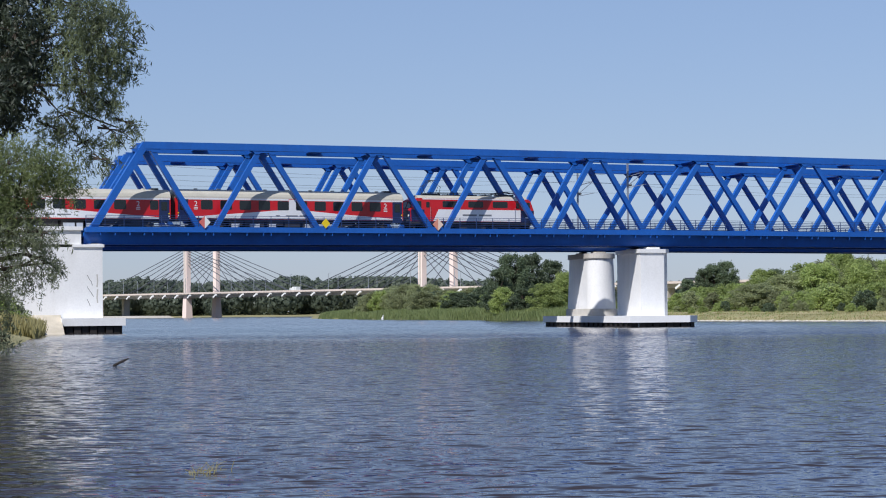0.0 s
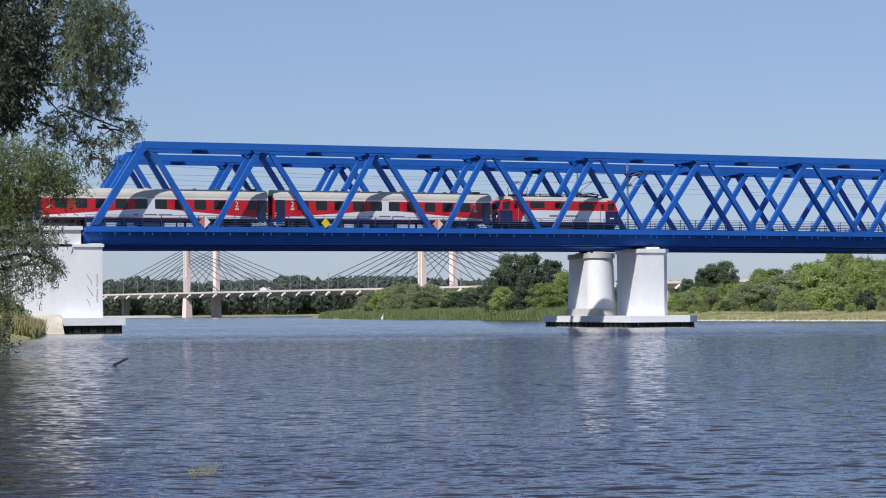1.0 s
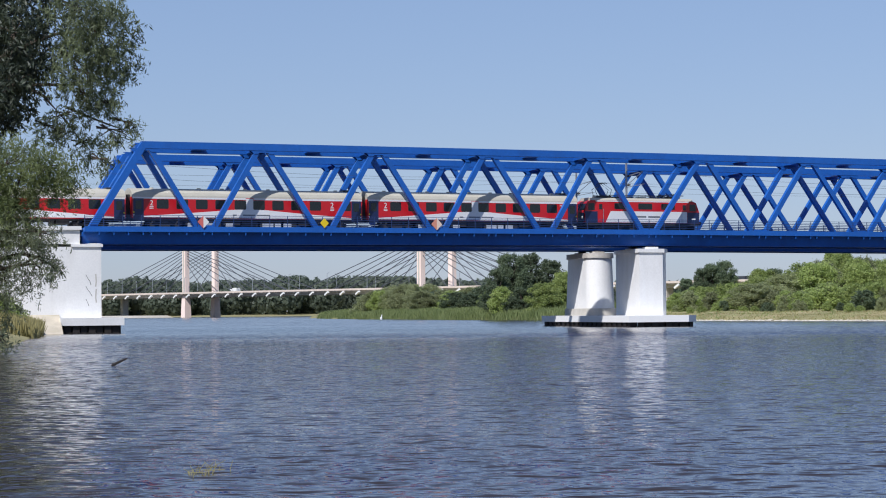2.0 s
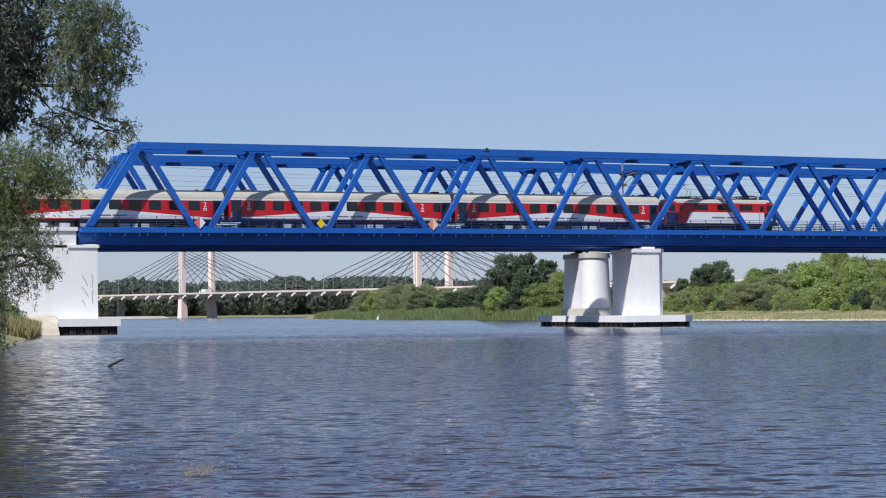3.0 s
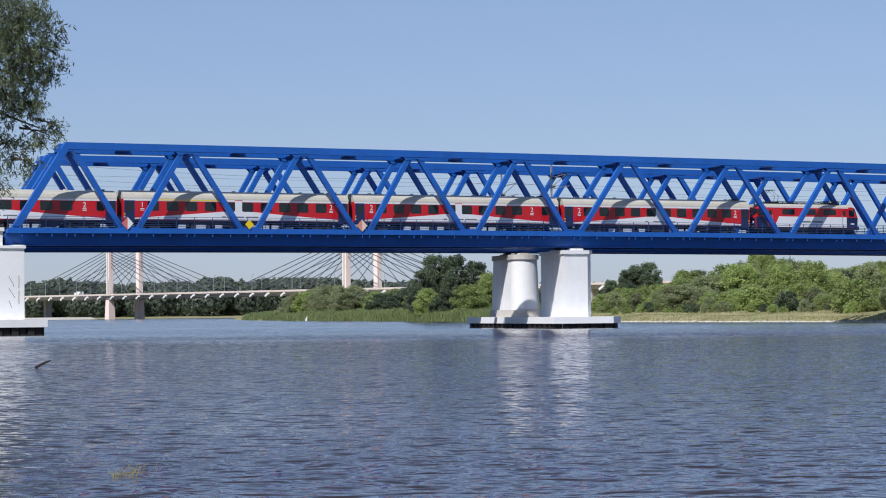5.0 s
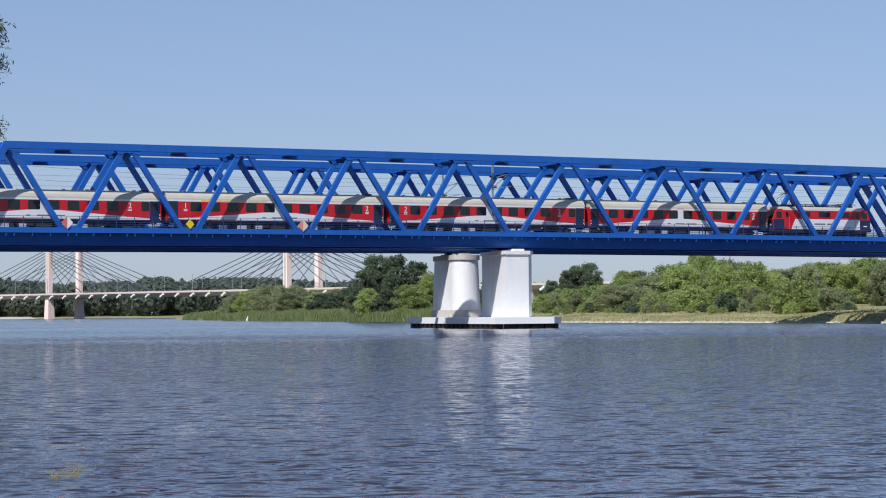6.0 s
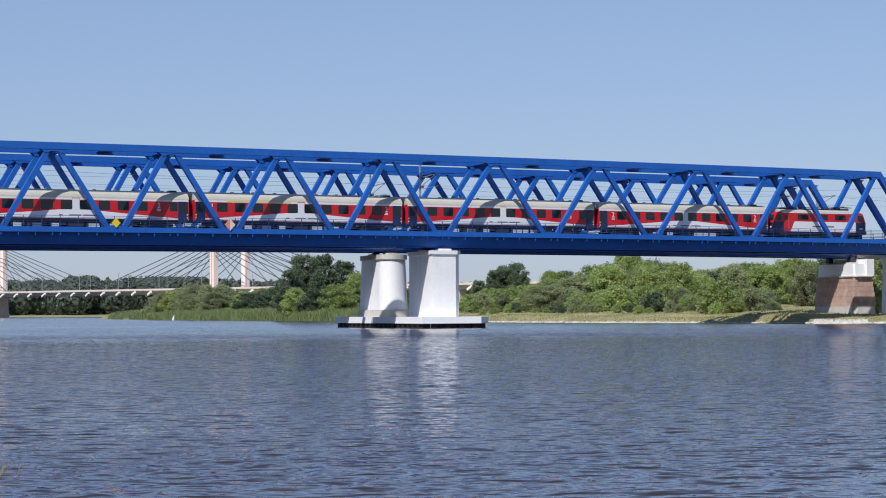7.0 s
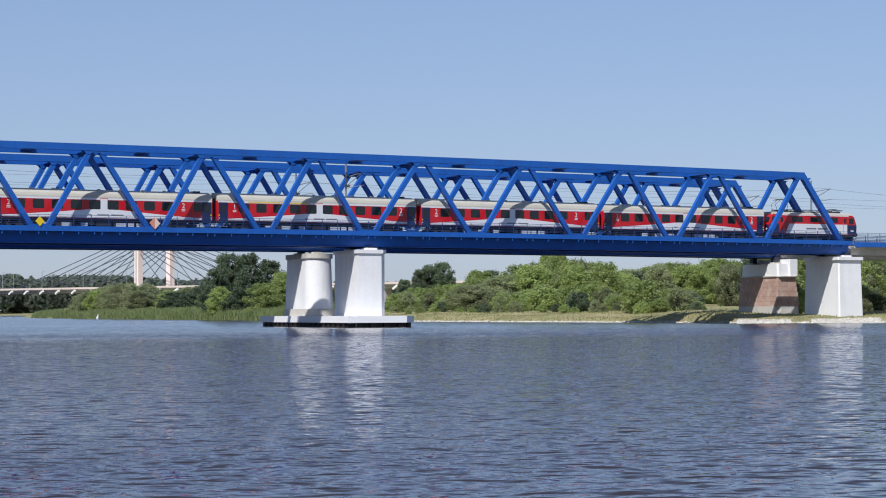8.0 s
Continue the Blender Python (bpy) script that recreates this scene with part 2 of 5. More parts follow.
def box(bm, lo, hi, m=None):
    """An upright box from corner to corner."""
    c, h = (Vector(lo) + Vector(hi)) / 2, (Vector(hi) - Vector(lo)) / 2
    vs = []
    for k in CUBE:
        v = c + Vector((k[0] * h.x, k[1] * h.y, k[2] * h.z))
        vs.append(bm.verts.new(m @ v if m is not None else v))
    for f in SIDES:
        bm.faces.new([vs[i] for i in f])
    return bm


def beam(bm, p, q, across, deep, side=(0, 1, 0)):
    """A box girder from p to q: its width lies along side, its depth square to both."""
    p, q = Vector(p), Vector(q)
    d = (q - p).normalized()
    s = (Vector(side) - d * d.dot(Vector(side))).normalized()
    u = d.cross(s)
    vs = []
    for e in (p, q):
        for a, b in ((-1, -1), (1, -1), (1, 1), (-1, 1)):
            vs.append(bm.verts.new(e + s * a * across / 2 + u * b * deep / 2))
    for f in ((3, 2, 1, 0), (4, 5, 6, 7), (0, 1, 5, 4), (1, 2, 6, 5), (2, 3, 7, 6), (3, 0, 4, 7)):
        bm.faces.new([vs[i] for i in f])
    return bm


def rod(bm, pts, r, n=6):
    """A round bar along points; r is one radius or one per point."""
    pts = [Vector(p) for p in pts]
    rs = r if hasattr(r, "__len__") else [r] * len(pts)
    rings = []
    for i, p in enumerate(pts):
        d = (pts[min(i + 1, len(pts) - 1)] - pts[max(i - 1, 0)]).normalized()
        a = d.orthogonal().normalized()
        b = d.cross(a)
        rings.append([bm.verts.new(p + (a * math.cos(k * math.tau / n) + b * math.sin(k * math.tau / n)) * rs[i]) for k in range(n)])
    for g, h in zip(rings, rings[1:]):
        for k in range(n):
            bm.faces.new((g[k], g[(k + 1) % n], h[(k + 1) % n], h[k]))
    bm.faces.new(rings[0][::-1])
    bm.faces.new(rings[-1])
    return bm


def prism(bm, outline, z0, z1, grow=0.0, m=None):
    """An outline in plan carried up from z0 to z1; grow widens the foot."""
    c = sum((Vector((x, y, 0)) for x, y in outline), Vector()) / len(outline)
    lo = [Vector((x, y, 0)) + (Vector((x, y, 0)) - c).normalized() * grow + Vector((0, 0, z0)) for x, y in outline]
    hi = [Vector((x, y, z1)) for x, y in outline]
    a = [bm.verts.new(m @ v if m is not None else v) for v in lo]
    b = [bm.verts.new(m @ v if m is not None else v) for v in hi]
    n = len(a)
    for i in range(n):
        bm.faces.new((a[i], a[(i + 1) % n], b[(i + 1) % n], b[i]))
    bm.faces.new(a[::-1])
    bm.faces.new(b)
    return bm


def extrude_profile(bm, prof, x0, x1):
    """A closed outline in the y-z plane carried along x."""
    a = [bm.verts.new((x0, y, z)) for y, z in prof]
    b = [bm.verts.new((x1, y, z)) for y, z in prof]
    n = len(a)
    for i in range(n):
        bm.faces.new((a[i], a[(i + 1) % n], b[(i + 1) % n], b[i]))
    bm.faces.new(a[::-1])
    bm.faces.new(b)
    bmesh.ops.recalc_face_normals(bm, faces=bm.faces)
    return bm


def leaves(name, centres, size, aspect, mat, parent, rng, droop=0.0, label="", out=None, loose=0.8):
    """Many small four-cornered leaves, one round each centre, turned at random; droop hangs them down; out: ways that they mostly face."""
    n = len(centres)
    d = rng.normal(size=(n, 3))
    d[:, 2] -= droop
    if out is not None:
        face = out + rng.normal(0, loose, (n, 3))
        d = np.cross(face, d)
    d /= np.linalg.norm(d, axis=1)[:, None]
    e = np.cross(d, rng.normal(size=(n, 3)) if out is None else face)
    e /= np.linalg.norm(e, axis=1)[:, None]
    s = size * rng.uniform(0.6, 1.4, (n, 1))
    v = np.stack([centres - d * s, centres + e * s * aspect, centres + d * s, centres - e * s * aspect], 1).reshape(-1, 3)
    me = bpy.data.meshes.new(name)
    me.from_pydata(v.tolist(), [], np.arange(4 * n).reshape(n, 4).tolist())
    ob = link(name, me, mat, parent)
    if label:
        ob["label"] = label
    return ob


def in_lobes(lobes, n, rng, shell=0.55, ways=False):
    """n places in the outer parts of some ellipsoids (x, y, z, rx, ry, rz); with ways, also the way out of each."""
    w = np.array([l[3] * l[4] * l[5] for l in lobes]) ** 0.7
    k = rng.choice(len(lobes), n, p=w / w.sum())
    L = np.array(lobes)[k]
    d = rng.normal(size=(n, 3))
    d /= np.linalg.norm(d, axis=1)[:, None]
    r = rng.uniform(shell ** 3, 1, (n, 1)) ** (1 / 3) * (1 + 0.22 * np.sin(9 * d[:, :1] + 3 * L[:, :1]) * np.cos(8 * d[:, 2:] + L[:, 1:2]))
    return (L[:, :3] + d * r * L[:, 3:], d) if ways else L[:, :3] + d * r * L[:, 3:]

# ---- river, banks ----
BR = pose(22.009, 229.565, 0, 0, 0, TH)      # the railway: x along it, y across it, away from the camera
KS = 0.17                                     # skew of the supports
SHORE_X = [-3000, -230, -62, -54, -46, -37.7, 1.9, 22.8, 43.6, 57.8, 66, 69, 92, 130, 400, 3000]
SHORE_Y = [1420, 1420, 1400, 1000, 760, 687, 487, 405, 324, 290, 272, 251, 249, 236, 190, 120]


def land(x, y):
    """How far inland a place lies, in metres (negative: in the river)."""
    far = y - np.interp(x, SHORE_X, SHORE_Y)
    left = (-(4.0 + 0.166 * y) - x) * 0.97
    near = 1.2 - y + 0.03 * np.abs(x)
    return np.maximum(np.maximum(far * 0.7, left), near)


def height(x, y):
    d = land(x, y)
    wob = 0.25 * np.sin(x * 0.21 + 1.3 * np.sin(y * 0.07)) * np.sin(y * 0.17) + 0.12 * np.sin(x * 0.9 + y * 0.6)
    z = np.where(d < 0, np.maximum(-2.0, 0.35 * d), 0.0)
    up = 0.9 * (1 - np.exp(-np.maximum(d, 0) / 3.0)) + 0.018 * np.clip(d, 0, 120) + wob * np.clip(d / 8, 0, 1)
    return np.where(d < 0, z, up)


def build_ground():
    def steps(a, b, fine, lo, hi):
        k = fine
        inside = np.arange(lo, hi, fine)
        left, right = [], []
        x = lo
        while x > a:
            k *= 1.25
            x -= k
            left.append(max(x, a))
        x, k = inside[-1], fine
        while x < b:
            k *= 1.25
            x += k
            right.append(min(x, b))
        return np.array(left[::-1] + inside.tolist() + right)
    xs, ys = steps(-6000, 6000, 1.6, -75, 135), steps(-400, 9000, 2.2, -20, 480)
    gx, gy = np.meshgrid(xs, ys)
    gz = height(gx, gy)
    v = np.stack([gx, gy, gz], -1).reshape(-1, 3)
    nx, ny = len(xs), len(ys)
    i = (np.arange(ny - 1)[:, None] * nx + np.arange(nx - 1)[None]).reshape(-1)
    f = np.stack([i, i + 1, i + 1 + nx, i + nx], 1)
    me = bpy.data.meshes.new("ground")
    me.from_pydata(v.tolist(), [], f.tolist())
    me.polygons.foreach_set("use_smooth", [True] * len(me.polygons))
    tagged(link("ground", me, GROUND), "grassy river banks with bare sandy patches", "ground", kind="structure")


build_ground()
bm = bmesh.new()
vs = [bm.verts.new(p) for p in ((-5000, -300, 0), (5000, -300, 0), (5000, 6000, 0), (-5000, 6000, 0))]
bm.faces.new(vs)
water = tagged(mesh_ob("water", bm, WATER), "wide blue-grey river ruffled by small wind ripples", "river", kind="structure")

# embankment that carries the line on the near bank
bm = bmesh.new()
prof = [(-16, -1.0), (-2.2, 9.3), (25.0, 9.3), (39, -1.0)]
extrude_profile(bm, prof, -420, -80)
ob = mesh_ob("embankment", bm, GROUND, None, BR)
tagged(ob, "grass-covered railway embankment behind the abutment", "embankment", kind="structure")

# ---- railway bridges ----
BOT = [-60.4, -49.2, -36.9, -24.6, -12.3, 0.0, 13.7, 27.3, 40.9, 54.2, 66.8]
TOP = [-55.3, -43.3, -31.1, -18.8, -6.3, 6.8, 20.3, 34.1, 47.4, 60.6]
WB, Z_TOP, Z_CB, Z_DECK, Z_FL, Z_GB = 5.41, 18.46, 17.78, 10.2, 9.74, 8.58
S0, S1 = -61.4, 68.0


def sag(bm):
    for v in bm.verts:
        v.co.z -= 0.131 * (v.co.x / 60) ** 2
    return bm


def stations(a, b, step):
    n = max(1, round((b - a) / step))
    return [a + (b - a) * i / n for i in range(n + 1)]


def run(bm, s0, s1, w, z0, z1, wide, lean=0.0):
    """A long straight member in short lengths, so that it can follow the camber; lean shifts its foot."""
    st = stations(s0, s1, 6.2)
    prof = [(w + lean - wide / 2, z0), (w + lean + wide / 2, z0), (w + wide / 2, z1), (w - wide / 2, z1)]
    rings = [[bm.verts.new((s, y, z)) for y, z in prof] for s in st]
    for g, h in zip(rings, rings[1:]):
        for k in range(4):
            bm.faces.new((g[k], g[(k + 1) % 4], h[(k + 1) % 4], h[k]))
    bm.faces.new(rings[0][::-1])
    bm.faces.new(rings[-1])
    bmesh.ops.recalc_face_normals(bm, faces=bm.faces)
    return bm


def railing(parent, s0, s1, w, z, mat, gap=1.85):
    rail = new("railing")
    rail.parent = parent
    me = None
    for s in stations(s0, s1, gap):
        if me is None:
            b = box(bmesh.new(), (-0.028, -0.028, 0), (0.028, 0.028, 1.1))
            me = bpy.data.meshes.new("post")
            b.to_mesh(me)
            b.free()
        link("post", me, mat, rail, pose(s, w, z - 0.131 * (s / 60) ** 2))
    for h in (0.2, 0.38, 0.56, 0.74, 0.92, 1.1):
        part("rail", sag(run(bmesh.new(), s0, s1, w, z + h - 0.02, z + h + 0.02, 0.04)), mat, rail)
    return rail


def truss_bridge():
    r = root("truss_bridge", BR, "blue-painted steel truss railway bridge on concrete piers", "bridge", "railway bridges")
    for w in (0.0, WB):
        sh = KS * w
        top, bot = [s + sh for s in TOP], [s + sh for s in BOT]
        part("top_chord", sag(run(bmesh.new(), top[0] - 0.35, top[-1] + 0.35, w, Z_CB, Z_TOP, 0.62)), BLUE, r)
        bm = bmesh.new()
        beam(bm, (bot[0] - 0.25, w, Z_FL + 0.2), (top[0] - 0.1, w, Z_TOP - 0.3), 0.6, 0.66)
        part("end_post", sag(bm), BLUE, r)
        bm = bmesh.new()
        beam(bm, (bot[-1] + 0.25, w, Z_FL + 0.2), (top[-1] + 0.1, w, Z_TOP - 0.3), 0.6, 0.66)
        part("end_post", sag(bm), BLUE, r)
        for i, t in enumerate(top):
            for j, sgn in ((i, -1), (i + 1, 1)):
                if (i == 0 and j == 0) or (i == len(top) - 1 and j == len(top)):
                    continue
                bm = bmesh.new()
                beam(bm, (bot[j] - sgn * 0.62, w, Z_FL + 0.1), (t + sgn * 0.45, w, Z_CB + 0.15), 0.44, 0.5)
                part("diagonal", sag(bm), BLUE, r)
            # gusset under the chord and on the girder
            for y in (w - 0.25, w + 0.25):
                bm = bmesh.new()
                prism(bm, [(-1.45, 0), (1.45, 0), (1.2, -0.14), (1.0, -0.36), (0.62, -0.36), (0.42, -0.22), (-0.42, -0.22), (-0.62, -0.36), (-1.0, -0.36), (-1.2, -0.14)], -0.02, 0.02)
                bmesh.ops.transform(bm, matrix=pose(t, y, Z_CB + 0.02, 90), verts=bm.verts)
                part("gusset_plate", sag(bm), BLUE, r)
        for s in bot[1:-1]:
            bm = bmesh.new()
            prism(bm, [(-1.3, 0), (1.3, 0), (1.05, 0.22), (-1.05, 0.22)], -0.2, 0.2)
            bmesh.ops.transform(bm, matrix=pose(s, w, Z_DECK, 90), verts=bm.verts)
            part("node_plate", sag(bm), BLUE, r)
        # girder: web, flanges, stiffeners
        out = -1 if w == 0 else 1
        part("girder_web", sag(run(bmesh.new(), S0 + sh, S1 + sh, w, Z_GB + 0.04, Z_FL, 0.5, -0.3 * out)), BLUE, r)
        part("bottom_flange", sag(run(bmesh.new(), S0 + sh, S1 + sh, w - 0.3 * out, Z_GB, Z_GB + 0.04, 0.74)), BLUE, r)
        part("edge_beam", sag(run(bmesh.new(), S0 + sh, S1 + sh, w + out * 0.56, Z_FL, Z_DECK - 0.06, 0.74)), BLUE, r)
        part("kerb_strip", sag(run(bmesh.new(), S0 + sh, S1 + sh, w + out * 0.85, Z_DECK - 0.06, Z_DECK + 0.05, 0.16)), BLUE, r)
        me = None
        half = sorted(BOT + TOP)
        for a, b in zip(half, half[1:]):
            n = 3
            for f in [a + 0.4] + [a + 0.4 + (b - a - 0.8) * k / n for k in range(1, n)] + [b - 0.4]:
                if me is None:
                    bb = box(bmesh.new(), (-0.05, -0.16, -0.3), (0.05, 0.1, 0.0))
                    me = bpy.data.meshes.new("bracket")
                    bb.to_mesh(me)
                    bb.free()
                s = f + sh
                link("bracket", me, BLUE, r, pose(s, w + out * 0.72, Z_FL - 0.131 * (s / 60) ** 2))
        railing(r, S0 + sh, S1 + sh, w + out * 0.84, Z_DECK + 0.03, RAILING)
    # struts between the top chords, at the nodes and half way between them
    mids = [(a + b) / 2 for a, b in zip(TOP, TOP[1:])]
    for k, s in enumerate(TOP + mids):
        bm = bmesh.new()
        d, zs = (0.5, Z_CB + 0.33) if k < len(TOP) else (0.36, Z_CB + 0.42)
        beam(bm, (s, 0.3, zs), (s + KS * WB, WB - 0.3, zs), 1.6 if k < len(TOP) else 1.45, d, (1, 0, 0))
        part("top_strut", sag(bm), BLUE, r)
    # trough floor and cross girders
    part("deck_plate", sag(run(bmesh.new(), S0, S1 + 0.9, WB / 2, 9.30, 9.42, WB - 0.7)), BLUE, r)
    for s in stations(S0 + 0.5, S1 - 0.3, 3.08):
        bm = bmesh.new()
        beam(bm, (s, 0.26, 9.0), (s + KS * WB, WB - 0.26, 9.0), 0.3, 0.56, (1, 0, 0))
        part("cross_girder", sag(bm), BLUE, r)
    # rails
    for w in (WB / 2 - 0.7525, WB / 2 + 0.7525):
        part("rail", sag(run(bmesh.new(), -61.2, 68.4, w, 9.42, 9.85, 0.09)), STEEL_DARK, r)
    return r


near_bridge = truss_bridge()
far_bridge = copy_thing(near_bridge, BR @ pose(KS * 16.41, 16.41, 0))


def approach(w0):
    """The concrete girder span that carries the line on over the flat ground."""
    r = root("approach_viaduct", BR @ pose(68.4 + KS * w0, w0, 0), "grey concrete approach span with a blue steel edge and railing", "viaduct", "approach viaducts")
    for w in (0.6, WB - 0.6):
        bm = box(bmesh.new(), (0.2, w - 0.5, 8.35), (120, w + 0.5, 9.2))
        part("concrete_girder", bm, CONCRETE_OLD, r)
    bm = box(bmesh.new(), (0.2, -0.7, 9.2), (120, WB + 0.7, 9.5))
    part("deck_slab", bm, CONCRETE_OLD, r)
    for w in (-0.75, WB + 0.75):
        part("edge_beam", box(bmesh.new(), (0.2, w - 0.12, 9.35), (120, w + 0.12, 9.95)), BLUE, r)
        railing(r, 0.3, 60, w, 9.95, RAILING, 2.0)
    for w in (WB / 2 - 0.7525, WB / 2 + 0.7525):
        part("rail", box(bmesh.new(), (0, w - 0.045, 9.5), (120, w + 0.045, 9.68)), STEEL_DARK, r)
    return r


approach(0.0)
approach(16.41)


def sheared(pts):
    return [(a + KS * b, b) for a, b in pts]


def chamfered(a0, a1, b0, b1, c):
    return sheared([(a0 + c, b0), (a1 - c, b0), (a1, b0 + c), (a1, b1 - c), (a1 - c, b1), (a0 + c, b1), (a0, b1 - c), (a0, b0 + c)])


def nosed(a0, a1, b0, b1, c):
    """A long plan with its outer corners cut off on the downstream side only."""
    return sheared([(a0, b0), (a1 - c, b0), (a1, b0 + c), (a1, b1 - c), (a1 - c, b1), (a0, b1)])


def stadium(a0, a1, b0, b1, n=26):
    r, c = (a1 - a0) / 2, (a0 + a1) / 2
    pts = [(c + r * math.cos(math.pi + math.pi * k / n), b0 + r + r * math.sin(math.pi + math.pi * k / n)) for k in range(n + 1)]
    pts += [(c + r * math.cos(math.pi * k / n), b1 - r + r * math.sin(math.pi * k / n)) for k in range(n + 1)]
    return sheared(pts)


def bearings(r, s, ws, z=8.25, mat=None):
    """Concrete plinths with steel bearings on them."""
    for w in ws:
        x = s + KS * w
        part("plinth", prism(bmesh.new(), [(x + p * 0.75, w + q * 0.6) for p, q in ((-1, -0.7), (-0.8, -1), (0.8, -1), (1, -0.7), (1, 0.7), (0.8, 1), (-0.8, 1), (-1, 0.7))], z, z + 0.2), mat or CONCRETE, r)
        part("bearing", box(bmesh.new(), (x - 0.35, w - 0.35, z + 0.2), (x + 0.35, w + 0.35, 8.57)), STEEL_DARK, r, "steel bearing")


# middle piers on their common footing
pier = root("bridge_pier", BR, "white concrete pier with slanted corners in the river", "pier", "bridge piers")
part("shaft", prism(bmesh.new(), nosed(-1.5, 1.95, -0.9, 6.6, 0.62), 1.18, 7.85), CONCRETE, pier)
part("cap", prism(bmesh.new(), nosed(-1.65, 2.1, -1.05, 6.75, 0.62), 7.85, 8.25), CONCRETE, pier)
bearings(pier, 0.2, (0, WB))
pier = root("bridge_pier", BR, "old round-nosed concrete pier with a stone foot", "pier", "bridge piers")
part("shaft", prism(bmesh.new(), stadium(-1.87, 1.43, 14.3, 23.6), 2.0, 7.7, 0.35), CONCRETE, pier)
part("foot", prism(bmesh.new(), stadium(-2.32, 1.88, 13.85, 24.0), 1.18, 2.0, 0.06), CONCRETE_OLD, pier, "weathered stone foot")
part("cap", prism(bmesh.new(), stadium(-2.07, 1.63, 14.1, 23.8), 7.7, 8.25), CONCRETE_OLD, pier, "weathered cap")
bearings(pier, -0.2, (16.41, 21.82), mat=CONCRETE_OLD)
foot = root("pier_footing", BR, "white concrete footing slab on dark steel sheet piles", "footing", "pier footings")
part("slab", prism(bmesh.new(), nosed(-4.25, 4.4, -4.6, 25.6, 1.5), 0.5, 1.2), WHITE_SLAB, foot)


def sheet_piles(r, outline, z0, z1):
    pts = [Vector((x, y, 0)) for x, y in outline]
    for p, q in zip(pts, pts[1:] + pts[:1]):
        n = max(1, round((q - p).length / 0.8))
        nrm = (q - p).normalized().cross(Vector((0, 0, 1)))
        for k in range(n):
            a, b = p.lerp(q, k / n), p.lerp(q, (k + 0.86) / n)
            o = nrm * (0.12 if k % 2 else 0.0)
            bm = beam(bmesh.new(), a + o + Vector((0, 0, (z0 + z1) / 2)), b + o + Vector((0, 0, (z0 + z1) / 2)), 0.12, z1 - z0, nrm)
            part("steel_plank", bm, SHEET_PILE, r)


sheet_piles(foot, nosed(-3.95, 4.1, -4.2, 25.2, 1.4), -1.0, 0.5)

# abutment on the near bank
ab = root("bridge_abutment", BR, "massive white concrete abutment with a bearing shelf", "abutment")
part("body", prism(bmesh.new(), sheared([(-84, -1.2), (-59.7, -1.2), (-59.7, 24.5), (-84, 24.5)]), 1.48, 8.15), CONCRETE, ab)
part("shelf", prism(bmesh.new(), sheared([(-62.6, -1.35), (-59.55, -1.35), (-59.55, 24.6), (-62.6, 24.6)]), 8.15, 8.42), CONCRETE, ab)
part("back_wall", prism(bmesh.new(), sheared([(-84, -1.1), (-61.75, -1.1), (-61.75, 24.4), (-84, 24.4)]), 8.42, 9.75), CONCRETE, ab)
part("coping", prism(bmesh.new(), sheared([(-84, -1.3), (-61.6, -1.3), (-61.6, -0.9), (-84, -0.9)]), 9.75, 10.1), CONCRETE, ab)
for pts in (((-1.5, 5.55), (-1.3, 5.15), (-1.12, 4.95), (-1.0, 4.55)), ((-1.5, 4.45), (-1.3, 4.1), (-1.1, 3.85), (-0.9, 3.5)), ((-1.5, 3.25), (-1.35, 2.95), (-1.22, 2.6)), ((-0.55, 5.6), (-0.5, 4.9), (-0.56, 4.4)), ((-0.5, 4.2), (-0.56, 3.4), (-0.5, 2.9))):
    bm = bmesh.new()
    for (a, z), (b, y) in zip(pts, pts[1:]):
        beam(bm, (-59.9 + a, -1.205, z), (-59.9 + b, -1.205, y), 0.012, 0.04 if a < -0.7 else 0.12)
    part("crack", bm, SHEET_PILE if pts[0][0] < -0.7 else CONCRETE_OLD, ab, "dark crack in the concrete" if pts[0][0] < -0.7 else "patched edge")
bm = bmesh.new()
extrude_profile(bm, [(-7.0, -0.4), (-4.2, 0.7), (-1.15, 1.8), (-1.15, -0.4)], -84, -63.75)
for v in bm.verts:
    v.co.x += KS * v.co.y
tagged(mesh_ob("bank_slope", bm, SAND, None, BR), "bare pale sand slope against the abutment", "slope", kind="structure")
bearings(ab, -60.4, (0, WB, 16.41, 21.82), 8.3)
foot = root("abutment_footing", BR, "concrete footing slab on dark steel sheet piles", "footing", "pier footings")
part("slab", prism(bmesh.new(), sheared([(-63.8, -3.2), (-57.7, -3.2), (-57.7, 26), (-63.8, 26)]), 0.75, 1.48), CONCRETE, foot)
sheet_piles(foot, sheared([(-63.4, -2.8), (-58.1, -2.8), (-58.1, 25.6), (-63.4, 25.6)]), -1.0, 0.75)

# piers on the far bank
pier = root("bridge_pier", BR, "white concrete end pier standing on the far bank", "pier", "bridge piers")
part("shaft", prism(bmesh.new(), chamfered(65.8, 69.5, -1.0, 6.6, 0.15), 0.6, 7.7, 0.25), CONCRETE, pier)
part("cap", prism(bmesh.new(), chamfered(65.55, 69.75, -1.25, 6.8, 0.15), 7.7, 8.1), CONCRETE, pier)
bearings(pier, 67.5, (0, WB), 8.1)
pier = root("bridge_pier", BR, "old red sandstone pier with a pale concrete top", "pier", "bridge piers")
part("top_block", prism(bmesh.new(), chamfered(66.5, 69.2, 14.3, 23.2, 0.2), 6.0, 7.6, 0.2), CONCRETE, pier, "pale concrete block")
part("wing_block", prism(bmesh.new(), chamfered(68.3, 69.7, 13.9, 23.2, 0.1), 6.0, 8.2), CONCRETE, pier, "white concrete block")
